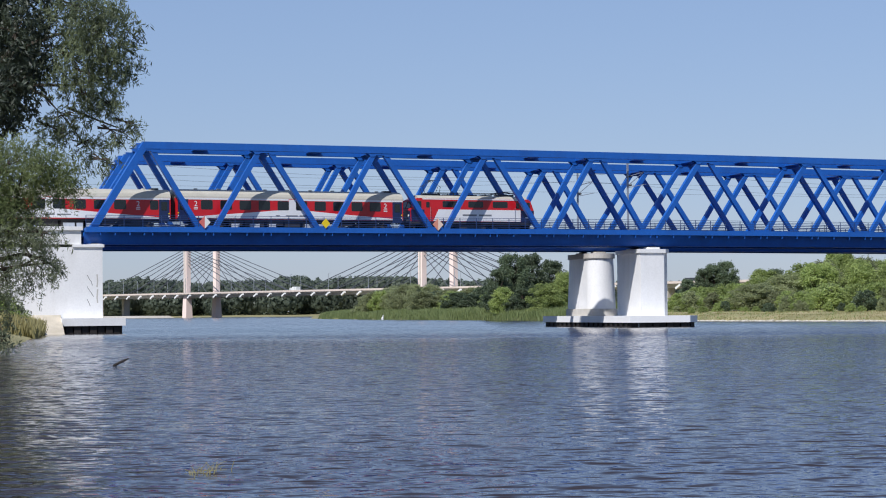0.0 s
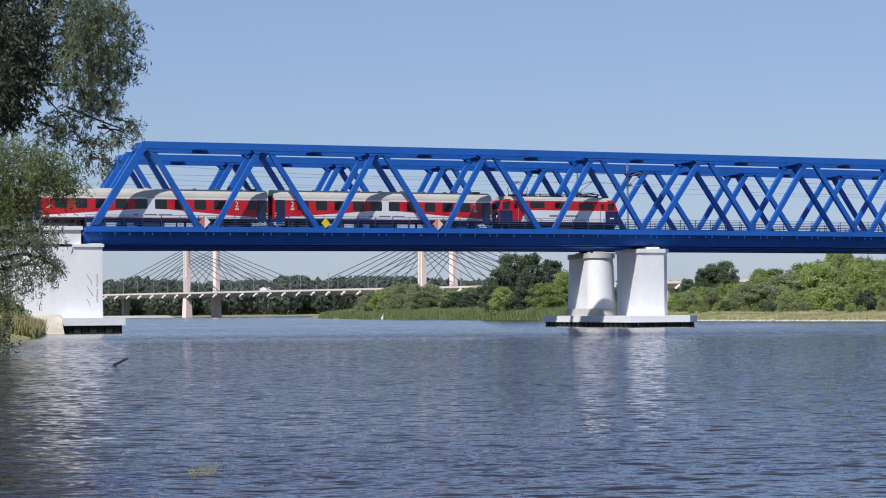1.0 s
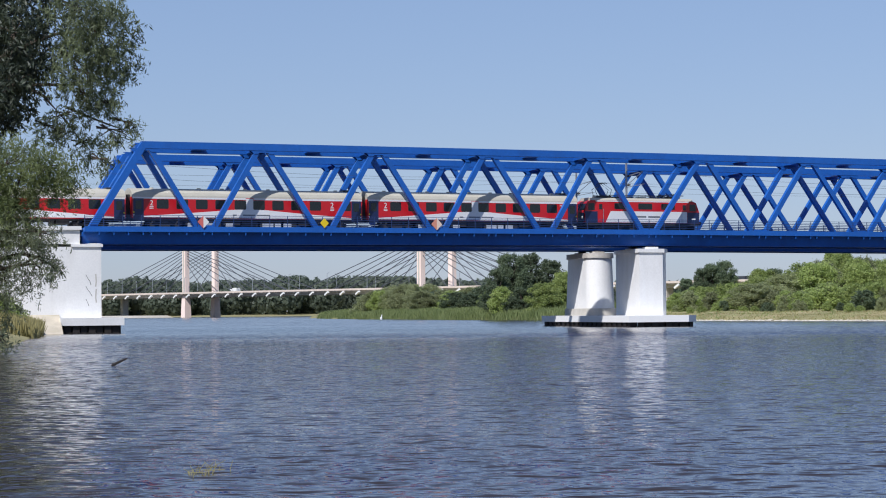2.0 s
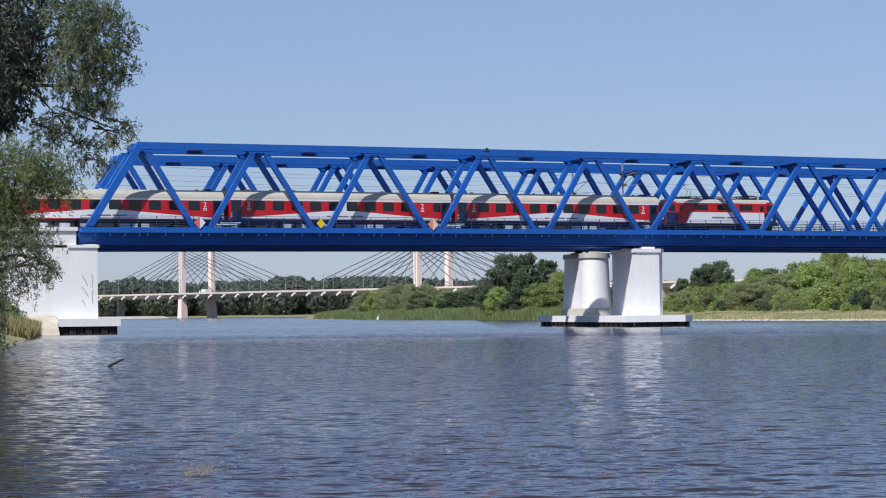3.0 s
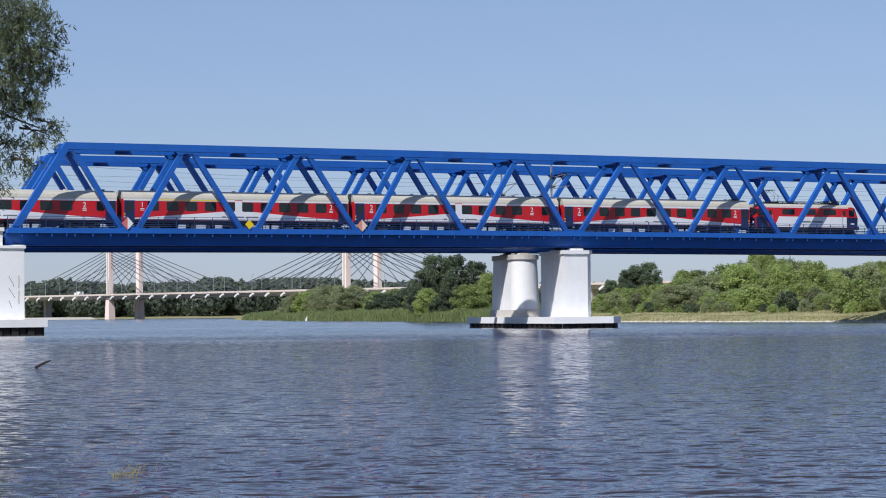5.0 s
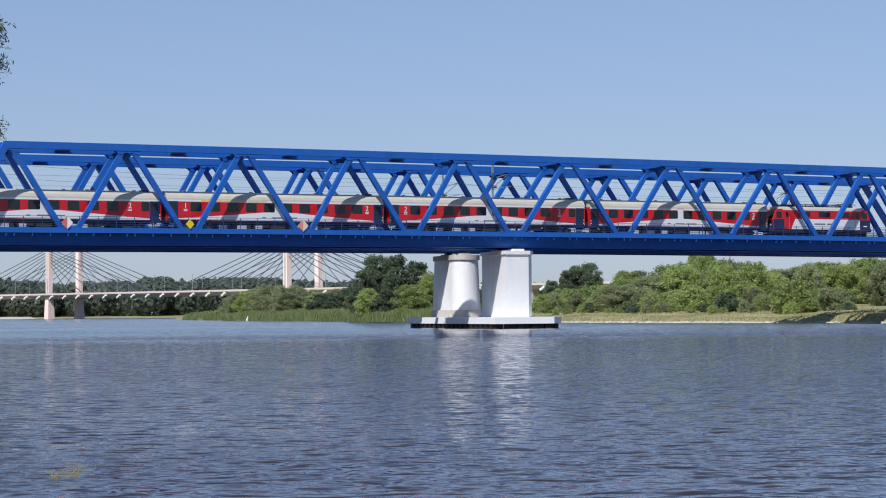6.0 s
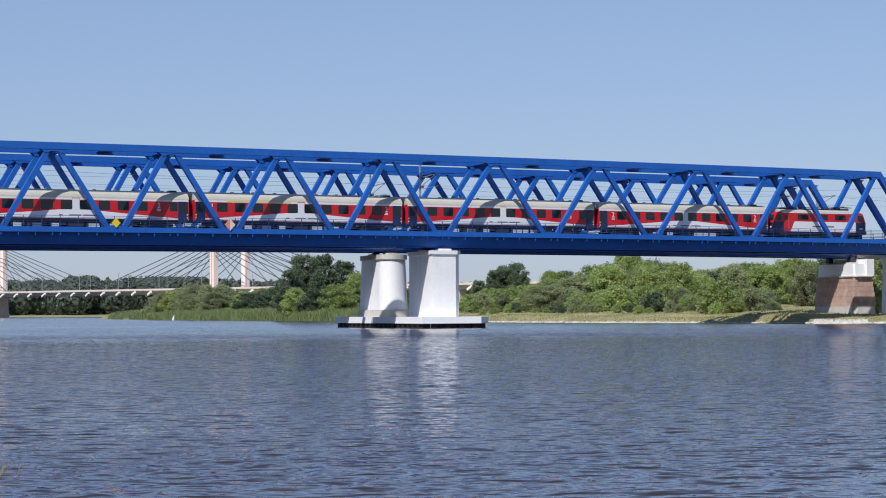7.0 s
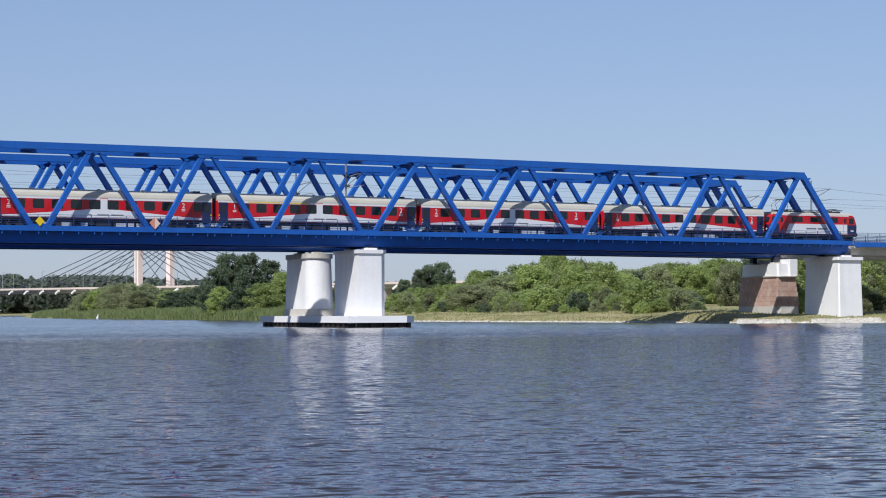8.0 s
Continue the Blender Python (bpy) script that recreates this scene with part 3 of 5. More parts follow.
part("core", prism(bmesh.new(), chamfered(66.55, 69.3, 14.3, 23.6, 0.5), 0.3, 5.9, 0.35), SANDSTONE, pier)


def stone_courses(r, a0, a1, b0, b1, z0, z1, rows):
    rng = random.Random(7)
    for k in range(rows):
        za, zb = z0 + (z1 - z0) * k / rows, z0 + (z1 - z0) * (k + 1) / rows - 0.03
        g = 0.42 * (1 - k / rows)
        for (p, q) in (((a0 - g, b0 - g), (a1 + g, b0 - g)), ((a0 - g, b1), (a0 - g, b0 - g))):
            p, q = [Vector((a + KS * b, b, 0)) for a, b in (p, q)]
            n = max(2, round((q - p).length / 1.5))
            nrm = (q - p).normalized().cross(Vector((0, 0, 1)))
            for i in range(n + k % 2):
                o = (0.5 if k % 2 else 0.0) / n
                u, v = max(0, i / n - o), min(1, (i + 1) / n - o)
                a, b = p.lerp(q, u), p.lerp(q, v)
                d = (b - a).normalized() * 0.015
                zc = Vector((0, 0, (za + zb) / 2))
                part("stone", beam(bmesh.new(), a + d + zc, b - d + zc, 0.14 + rng.random() * 0.04, zb - za, nrm), SANDSTONE, r)


stone_courses(pier, 66.5, 69.35, 14.25, 23.4, 2.1, 5.9, 6)
part("base_course", prism(bmesh.new(), chamfered(66.0, 69.85, 13.6, 24, 0.6), 0.2, 2.1, 0.25), CONCRETE_OLD, pier, "pale stone base course")
part("string_course", prism(bmesh.new(), chamfered(66.2, 69.75, 13.75, 23.8, 0.5), 5.88, 6.04), CONCRETE_OLD, pier)
bearings(pier, 67.5, (16.41, 21.82), 7.6, CONCRETE_OLD)
for s in (98.0,):
    for w0 in (0.0, 16.41):
        pier = root("bridge_pier", BR, "grey concrete pier under the approach span", "pier", "bridge piers")
        part("shaft", prism(bmesh.new(), sheared([(s - 1, w0 + 0.2), (s + 1, w0 + 0.2), (s + 1, w0 + 5.2), (s - 1, w0 + 5.2)]), 0.3, 8.35), CONCRETE_OLD, pier)

# ---- signs on the near bridge ----
def sign(s, left, right, label, size=1.0):
    r = root("river_sign", BR @ pose(s, -1.0, Z_DECK + 0.42), label, "sign", "navigation signs")
    bm = bmesh.new()
    prism(bm, [(-0.58, 0), (0, -0.62), (0, 0.62)], -0.03, 0.03)
    bmesh.ops.transform(bm, matrix=pose(0, 0, 0, 90), verts=bm.verts)
    part("left_half", bm, left, r)
    bm = bmesh.new()
    prism(bm, [(0, -0.62), (0.58, 0), (0, 0.62)], -0.03, 0.03)
    bmesh.ops.transform(bm, matrix=pose(0, 0, 0, 90), verts=bm.verts)
    part("right_half", bm, right, r)
    part("bracket", box(bmesh.new(), (-0.04, 0.031, -0.5), (0.04, 0.1, 0.3)), STEEL_GREY, r)
    r.scale = (size, 1, size)


sign(-49.75, SIGNRED, SIGNWHITE, "diamond river sign, half red and half white")
sign(-37.25, YELLOW, YELLOW, "yellow diamond river sign", 0.78)
sign(-25.1, SIGNPINK, SIGNPEACH, "faded diamond river sign, pale red and white")

# ---- overhead line ----
def mast(s, w, reach):
    r = root("catenary_mast", BR @ pose(s, w, 9.8), "slender grey steel mast carrying the overhead wire", "mast", "catenary masts")
    part("pole", beam(bmesh.new(), (0, 0, 0), (0, 0, 8.1), 0.17, 0.17), STEEL_GREY, r)
    bm = rod(bmesh.new(), [(0, 0, 6.6), (0, reach, 6.9)], 0.045)
    rod(bm, [(0, 0, 5.6), (0, reach, 6.9)], 0.04)
    rod(bm, [(0, 0, 5.4), (0, reach * 1.1, 5.55)], 0.035)
    part("cantilever", bm, STEEL_GREY, r)
    bm = bmesh.new()
    for z in (6.62, 5.6):
        rod(bm, [(0, reach * 0.1, z), (0, reach * 0.22, z + 0.03)], 0.1, 8)
    part("insulator", bm, BARK, r, "brown ceramic insulators")


for s in (1.05, 68.0):
    mast(s, 6.6, -3.6)
for s in (2.7, 69.5):
    mast(s + 1, 23.4, -3.8)
for w in (WB / 2, 16.41 + WB / 2):
    st = [-150, -60, 2, 66, 130]
    r = root("overhead_wire", BR, "thin dark contact wire and messenger over the track", "cable", "overhead wires")
    pts = []
    for a, b in zip(st, st[1:]):
        for k in range(8):
            t = k / 8
            pts.append((a + (b - a) * t, w, 16.7 - 1.1 * 4 * t * (1 - t)))
    part("messenger_wire", rod(bmesh.new(), pts, 0.016, 4), CABLE, r)
    part("contact_wire", rod(bmesh.new(), [(-150, w, 15.35), (130, w, 15.35)], 0.014, 4), CABLE, r)

# ---- train ----
RAIL = 10.02
HALF = 1.415


def wheelset(parent, x):
    w = new("wheelset")
    w.parent = parent
    w.matrix_basis = pose(x, 0, 0.46)
    w.rotation_mode = "QUATERNION"
    bm = rod(bmesh.new(), [(0, -0.9, 0), (0, 0.9, 0)], 0.08, 8)
    part("axle", bm, UNDER, w)
    for y in (-0.75, 0.75):
        bm = rod(bmesh.new(), [(0, y - 0.065, 0), (0, y + 0.065, 0)], 0.46, 20)
        part("wheel", bm, STEEL_DARK, w)
    return w


def bogie(parent, x):
    b = new("bogie")
    b.parent = parent
    b.matrix_basis = pose(x, 0, 0)
    for y in (-1.0, 1.0):
        bm = box(bmesh.new(), (-1.75, y - 0.09, 0.45), (1.75, y + 0.09, 0.72))
        box(bm, (-0.55, y - 0.1, 0.28), (0.55, y + 0.1, 0.9))
        for e in (-1.25, 1.25):
            box(bm, (e - 0.22, y - 0.14, 0.28), (e + 0.22, y + 0.14, 0.66))
            rod(bm, [(e, y - 0.16, 0.66), (e, y - 0.16, 1.02)], 0.11, 8)
        part("side_frame", bm, UNDER, b)
    part("bolster", box(bmesh.new(), (-0.3, -1.2, 0.72), (0.3, 1.2, 1.05)), UNDER, b)
    for e in (-1.25, 1.25):
        wheelset(b, e)


ROOF = [(-HALF, 3.16), (-HALF + 0.02, 3.30), (-1.27, 3.58), (-1.0, 3.80), (-0.6, 3.96), (-0.2, 4.04), (0.2, 4.04), (0.6, 3.96), (1.0, 3.80), (1.27, 3.58), (HALF - 0.02, 3.30), (HALF, 3.16)]


def panel(bm, y, pts):
    """A thin sheet on the body's side: an outline in length and height, 8 mm proud of y."""
    s = -1 if y < 0 else 1
    a = [bm.verts.new((x, y, z)) for x, z in pts]
    b = [bm.verts.new((x, y + s * 0.008, z)) for x, z in pts]
    n = len(a)
    bm.faces.new(a)
    bm.faces.new(b[::-1])
    for i in range(n):
        bm.faces.new((a[i], b[i], b[(i + 1) % n], a[(i + 1) % n]))
    bmesh.ops.recalc_face_normals(bm, faces=bm.faces)
    return bm


def rounded(x0, x1, z0, z1, r, n=4):
    pts = []
    for cx, cz, a in ((x1 - r, z1 - r, 0), (x0 + r, z1 - r, 90), (x0 + r, z0 + r, 180), (x1 - r, z0 + r, 270)):
        pts += [(cx + r * math.cos(radians(a + 90 * k / n)), cz + r * math.sin(radians(a + 90 * k / n))) for k in range(n + 1)]
    return pts


def words(name, body, size, mat, parent, m):
    cu = bpy.data.curves.new(name, "FONT")
    cu.body, cu.size, cu.extrude, cu.align_x, cu.align_y = body, size, 0.004, "CENTER", "CENTER"
    tmp = bpy.data.objects.new(name, cu)
    scene.collection.objects.link(tmp)
    me = bpy.data.meshes.new_from_object(tmp.evaluated_get(bpy.context.evaluated_depsgraph_get()))
    bpy.data.objects.remove(tmp)
    return link(name, me, mat, parent, m)


def coach(numbers, label, toilet_end=False):
    r = root("railway_coach", pose(0, 0, 0), label, "coach", "coaches of the train")
    L = 11.95
    body = [(-HALF, 1.16), (-HALF, 3.16), (HALF, 3.16), (HALF, 1.16), (1.25, 1.02), (-1.25, 1.02)]
    part("body", extrude_profile(bmesh.new(), body, -L, L), RED, r)
    part("roof", extrude_profile(bmesh.new(), ROOF, -L, L), CREAM_ROOF, r, "cream-grey ribbed roof")
    for k in range(9):
        x = -9.6 + 2.4 * k
        part("roof_vent", rod(bmesh.new(), [(x, 0, 4.0), (x, 0, 4.14)], 0.2, 10), CREAM_ROOF, r)
    part("end_vent", box(bmesh.new(), (10.3, -0.5, 4.0), (11.0, 0.5, 4.16)), STEEL_DARK, r, "dark roof vent")
    part("underframe", box(bmesh.new(), (-L, -1.3, 0.92), (L, 1.3, 1.1)), UNDER, r)
    for x0, x1, z in ((-6.5, -5.1, 0.45), (-4.9, -2.9, 0.3), (-2.6, -0.9, 0.5), (-0.7, 0.9, 0.38), (1.2, 3.4, 0.3), (3.7, 5.0, 0.42), (5.2, 6.5, 0.55)):
        part("equipment_box", box(bmesh.new(), (x0, -1.15, z), (x1, 1.15, 0.96)), UNDER, r)
    for x0, x1, z in ((-6.3, -5.5, 0.3), (-4.4, -3.4, 0.16), (-2.4, -1.7, 0.36), (1.4, 2.5, 0.2), (2.7, 3.3, 0.34), (3.6, 4.4, 0.2)):
        for y in (-1.3, 1.18):
            part("equipment_cover", box(bmesh.new(), (x0, y, z), (x1, y + 0.12, 0.7)), GEARGREY, r, "pale grey equipment cover")
    for y in (-HALF, HALF):
        o = -1 if y < 0 else 1
        # white sweep that rises to the middle, and the full-height middle band
        sweep = [(-11.9, 1.165), (11.9, 1.165), (11.9, 1.22), (8.5, 1.46), (5.5, 1.68), (3.0, 1.88), (1.8, 1.99), (0.9, 2.02), (0.45, 2.2), (0.36, 3.1), (-0.36, 3.1), (-0.45, 2.2), (-0.9, 2.02), (-1.8, 1.99), (-3.0, 1.88), (-5.5, 1.68), (-8.5, 1.46), (-11.9, 1.22)]
        part("white_sweep", panel(bmesh.new(), y, sweep), WHITE, r, "white painted sweep")
        part("cantrail_band", panel(bmesh.new(), y, [(-11.9, 2.98), (-0.4, 2.98), (-0.4, 3.155), (-11.9, 3.155)]), WHITE, r)
        part("cantrail_band", panel(bmesh.new(), y, [(0.4, 2.98), (11.9, 2.98), (11.9, 3.155), (0.4, 3.155)]), WHITE, r)
        if "1" in numbers:
            part("class_stripe", panel(bmesh.new(), y + o * 0.009, [(-8.4, 3.04), (-1.2, 3.04), (-1.2, 3.14), (-8.4, 3.14)]), YELLOW, r, "yellow first-class stripe")
        for k in range(5):
            for sgn in (-1, 1):
                far = k == 4 and sgn > 0 and toilet_end
                c, hw = sgn * (10.3 if far else 0.97 + 1.98 * k), (0.42 if far else 0.6)
                w = part("window", panel(bmesh.new(), y + o * 0.002, rounded(c - hw, c + hw, 2.02, 2.94, 0.13)), FRAME, r)
                part("pane", panel(bmesh.new(), y + o * 0.012, rounded(c - hw + 0.04, c + hw - 0.04, 2.06, 2.90, 0.1)), GLASS, w)
        for sgn in (-1, 1):
            d = part("door", panel(bmesh.new(), y + o * 0.003, rounded(sgn * 11.3 - 0.52, sgn * 11.3 + 0.52, 0.9, 3.0, 0.05)), NAVY, r, "dark blue entrance door")
            part("pane", panel(bmesh.new(), y + o * 0.013, rounded(sgn * 11.3 - 0.3, sgn * 11.3 + 0.3, 1.95, 2.8, 0.08)), GLASS, d)
            part("step", box(bmesh.new(), (sgn * 11.3 - 0.5, y - 0.16 if o > 0 else y - 0.02, 0.5), (sgn * 11.3 + 0.5, y + 0.02 if o > 0 else y + 0.16, 0.56)), STEEL_GREY, r)
            cx = 8.7 if sgn > 0 and toilet_end else 10.0 * sgn
            words("class_number", numbers[sgn > 0], 0.72, SIGNWHITE, r, pose(cx, y + o * 0.012, 2.55, 90, 0, 0 if o < 0 else 180))
            for z in (2.02, 2.16):
                part("number_bar", panel(bmesh.new(), y + o * 0.004, [(cx - 0.2, z), (cx + 0.2, z), (cx + 0.2, z + 0.07), (cx - 0.2, z + 0.07)]), SIGNWHITE, r)
            for z in (1.32, 1.6):
                part("marking", panel(bmesh.new(), y + o * 0.02, rounded(sgn * 11.78 - 0.07, sgn * 11.78 + 0.07, z, z + 0.14, 0.05)), YELLOW if z > 1.5 else SIGNWHITE, r, "small bright marking by the door")
        for x0, x1 in ((-1.75, -1.35), (-0.7, 0.55), (0.75, 2.1)):
            part("lettering_bar", panel(bmesh.new(), y + o * 0.009, [(x0, 1.42), (x1, 1.42), (x1, 1.54), (x0, 1.54)]), GREYPAINT, r, "small grey lettering")
    for sgn in (-1, 1):
        part("gangway", box(bmesh.new(), (sgn * 12.1 - 0.16, -0.75, 1.1), (sgn * 12.1 + 0.16, 0.75, 3.4)), UNDER, r, "black rubber gangway")
        for y in (-0.87, 0.87):
            part("buffer", rod(bmesh.new(), [(sgn * 11.9, y, 1.06), (sgn * 12.22, y, 1.06)], [0.1, 0.22], 10), STEEL_DARK, r)
        bogie(r, sgn * 8.6)
    return r


def locomotive():
    r = root("electric_locomotive", pose(0, 0, 0), "red and white electric locomotive with navy cab ends", "locomotive")
    L = 6.95
    bm = bmesh.new()
    # sides in length and height, with the raked cab fronts
    side = [(-L, 1.05), (L, 1.05), (L + 0.06, 2.2), (L - 0.36, 3.26), (L - 0.7, 3.42), (-L + 0.7, 3.42), (-L + 0.36, 3.26), (-L - 0.06, 2.2)]
    a = [bm.verts.new((x, -HALF, z)) for x, z in side]
    b = [bm.verts.new((x, HALF, z)) for x, z in side]
    bm.faces.new(a)
    bm.faces.new(b[::-1])
    n = len(a)
    for i in range(n):
        bm.faces.new((a[i], b[i], b[(i + 1) % n], a[(i + 1) % n]))
    bmesh.ops.recalc_face_normals(bm, faces=bm.faces)
    part("body", bm, RED, r)
    roof = [(-HALF + 0.04, 3.40), (-1.25, 3.60), (-0.85, 3.72), (0.85, 3.72), (1.25, 3.60), (HALF - 0.04, 3.40)]
    part("roof", extrude_profile(bmesh.new(), roof, -L + 0.75, L - 0.75), CREAM_ROOF, r, "grey roof with rounded shoulders")
    part("frame", box(bmesh.new(), (-L, -1.36, 0.8), (L, 1.36, 1.06)), UNDER, r)
    for y in (-HALF, HALF):
        o = -1 if y < 0 else 1
        part("white_side", panel(bmesh.new(), y, [(-4.5, 1.1), (5.45, 1.1), (5.45, 1.7), (5.45, 2.28), (-3.9, 2.28), (-4.2, 1.7)]), WHITE, r, "white lower side")
        part("roof_band", panel(bmesh.new(), y, [(-5.7, 3.28), (5.7, 3.28), (5.7, 3.4), (-5.7, 3.4)]), WHITE, r)
        for sgn in (-1, 1):
            part("cab_panel", panel(bmesh.new(), y, [(sgn * 5.48, 1.08), (sgn * 6.93, 1.08), (sgn * 6.99, 2.24), (sgn * 5.48, 2.24)]), NAVY, r, "navy blue cab panel")
            part("cab_window", panel(bmesh.new(), y + o * 0.001, rounded(sgn * 6.18 - 0.42, sgn * 6.18 + 0.36, 2.36, 3.1, 0.1)), GLASS, r)
            d = part("cab_door", panel(bmesh.new(), y + o * 0.009, rounded(sgn * 5.1 - 0.3, sgn * 5.1 + 0.3, 2.3 if sgn > 0 else 1.2, 3.15, 0.05)), RED, r)
            part("pane", panel(bmesh.new(), y + o * 0.019, rounded(sgn * 5.1 - 0.19, sgn * 5.1 + 0.19, 2.45, 3.02, 0.06)), GLASS, d)
            part("handrail", rod(bmesh.new(), [(sgn * 4.8, y + o * 0.05, 1.1), (sgn * 4.8, y + o * 0.05, 2.5)], 0.02, 6), STEEL_GREY, r)
        for x in (-2.6, 0.3, 3.1):
            w = part("side_window", panel(bmesh.new(), y + o * 0.002, rounded(x - 0.85, x + 0.85, 2.5, 3.14, 0.1)), FRAME, r)
            part("pane", panel(bmesh.new(), y + o * 0.012, rounded(x - 0.8, x + 0.8, 2.55, 3.09, 0.08)), GLASS, w)
        for x0, x1 in ((-1.2, 0.4), (0.65, 2.1)):
            part("lettering_bar", panel(bmesh.new(), y + o * 0.009, [(x0, 1.62), (x1, 1.62), (x1, 1.8), (x0, 1.8)]), GREYPAINT, r, "grey lettering")
        part("number_bar", panel(bmesh.new(), y + o * 0.012, [(6.0, 1.45), (6.5, 1.45), (6.5, 1.58), (6.0, 1.58)]), SIGNWHITE, r)
    for sgn in (-1, 1):
        part("cab_front", box(bmesh.new(), (sgn * (L + 0.03) - 0.03, -1.25, 1.15), (sgn * (L + 0.03) + 0.03, 1.25, 2.1)), NAVY, r, "navy cab front")
        for y in (-0.62, 0.62):
            bm = box(bmesh.new(), (-0.02, -0.5, -0.36), (0.02, 0.5, 0.36))
            part("windscreen", bm, GLASS, r, m=pose(sgn * (L - 0.13), y, 2.74, 0, -sgn * 21.5, 0))
            part("headlight", rod(bmesh.new(), [(sgn * (L + 0.02), y * 1.35, 1.6), (sgn * (L + 0.13), y * 1.35, 1.6)], 0.14, 12), SIGNWHITE, r, "round white headlight")
            part("buffer", rod(bmesh.new(), [(sgn * L, y * 1.4, 1.06), (sgn * (L + 0.46), y * 1.4, 1.06)], [0.12, 0.24], 12), STEEL_DARK, r)
        bogie(r, sgn * 3.9)
        part("plough", box(bmesh.new(), (sgn * 6.55 - 0.06, -1.2, 0.25), (sgn * 6.55 + 0.06, 1.2, 0.82)), UNDER, r)
    part("battery_box", box(bmesh.new(), (-1.5, -1.2, 0.35), (1.5, 1.2, 0.82)), UNDER, r)
    bm = bmesh.new()
    for x in (-2.6, -1.1, 0.4, 1.9):
        box(bm, (x - 0.45, -0.6, 3.66), (x + 0.45, 0.6, 3.86))
    for x in (-3.6, -1.9, 2.4, 3.6):
        for y in (-0.7, 0.7):
            rod(bm, [(x, y, 3.6), (x, y, 4.02)], 0.07, 6)
    for y in (-0.75, 0.75):
        rod(bm, [(-4.9, y, 4.02), (4.9, y, 4.02)], 0.03, 6)
    part("roof_equipment", bm, STEEL_DARK, r, "dark roof boxes, insulators and bus bars")
    for x, top in ((-4.2, 5.3), (4.2, 4.2)):
        bm = bmesh.new()
        mid = (3.95 + top) / 2
        k = 1.0 if top > 5 else 1.5
        for y in (-0.45, 0.45):
            for e in (-1, 1):
                rod(bm, [(x + e * 0.75, y, 3.9), (x + e * k, y * 0.8, mid), (x, y * 0.6, top)], 0.03, 6)
        for e in (-0.16, 0.16):
            rod(bm, [(x + e, -0.95, top - 0.12), (x + e, -0.55, top), (x + e, 0.55, top), (x + e, 0.95, top - 0.12)], 0.03, 6)
        box(bm, (x - 0.85, -0.6, 3.72), (x + 0.85, 0.6, 3.92))
        part("pantograph", bm, STEEL_DARK, r, "raised pantograph" if top > 5 else "folded pantograph")
    return r


TRAIN = [(locomotive(), 7.05)]
second = coach("22", "red and white second-class coach with a cream roof")
first = coach("12", "red and white first-class coach with a yellow stripe")
TRAIN.append((second, -12.75))
toilet = coach("22", "red and white second-class coach with a small end window", True)
TRAIN.append((toilet, -37.25))
TRAIN.append((first, -61.75))
TRAIN.append((copy_thing(toilet, pose(0, 0, 0)), -86.25))
TRAIN.append((copy_thing(second, pose(0, 0, 0)), -110.75))


def joint(t):
    """Where the coupling behind the locomotive is along the line."""
    return -27.15 + 9.95 * t + 0.0656 * t * t


# ---- cable-stayed road bridge in the distance ----
C0, CD = Vector((-199, 1300, 0)), Vector((0.63, -0.777, 0)).normalized()
CB = Matrix.Translation(C0) @ Euler((0, 0, math.atan2(CD.y, CD.x))).to_matrix().to_4x4()
cb = root("cable_stayed_bridge", CB, "pale cable-stayed road bridge far down the river", "bridge")
Q1, Q2, ZD = 99.0, 312.0, 13.6
for y in (-13.0, 13.0):
    part("edge_girder", box(bmesh.new(), (-700, y * 0.8 - 0.7, ZD - 2.2), (760, y * 0.8 + 0.7, ZD - 0.4)), CONCRETE_OLD, cb)
    part("parapet", box(bmesh.new(), (-700, y - 0.75, ZD - 0.3), (760, y + 0.75, ZD + 0.55)), DECKEDGE, cb)
part("deck", box(bmesh.new(), (-700, -12.3, ZD - 1.2), (760, 12.3, ZD - 0.4)), CONCRETE_OLD, cb)
for q in (Q1, Q2):
    for y in (-9.8, 9.8):
        bm = bmesh.new()
        o = -1 if y < 0 else 1
        prism(bm, [(-1.7, y - 1.7), (1.7, y - 1.7), (1.7, y + 1.7), (-1.7, y + 1.7)], -3, ZD - 2.2, 0.8)
        part("pylon_leg", bm, PYLON, cb, m=pose(q, 0, 0))
        bm = bmesh.new()
        prism(bm, [(-1.5, y - 1.4), (1.5, y - 1.4), (1.5, y + 1.4), (-1.5, y + 1.4)], ZD - 2.2, 41)
        part("pylon_shaft", bm, PYLON, cb, m=pose(q, 0, 0))
        part("pylon_rib", box(bmesh.new(), (-0.5, y - 1.6 if o < 0 else y + 1.4, ZD - 1), (0.5, y - 1.4 if o < 0 else y + 1.6, 40.5)), CONCRETE_OLD, cb, m=pose(q, 0, 0))
        for k in range(1, 8):
            for sgn in (-1, 1):
                qa, zt = q + sgn * (6.5 + 13.2 * k), 29.5 + 1.4 * k
                part("stay_cable", rod(bmesh.new(), [(qa, y, ZD + 0.6), (q, y, zt)], 0.2, 5), CABLE, cb)
for k in range(-6, 44):
    q = Q1 - 96.4 + 13.2 * k
    for y in (-14.4, 14.4):
        bm = bmesh.new()
        beam(bm, (q - 1.5, y, ZD - 2.5), (q + 1.2, y, ZD - 1.0), 1.0, 0.9)
        part("anchor_block", bm, SIGNWHITE if y < 0 else CONCRETE_OLD, cb, "white cable anchor" if y < 0 else "")
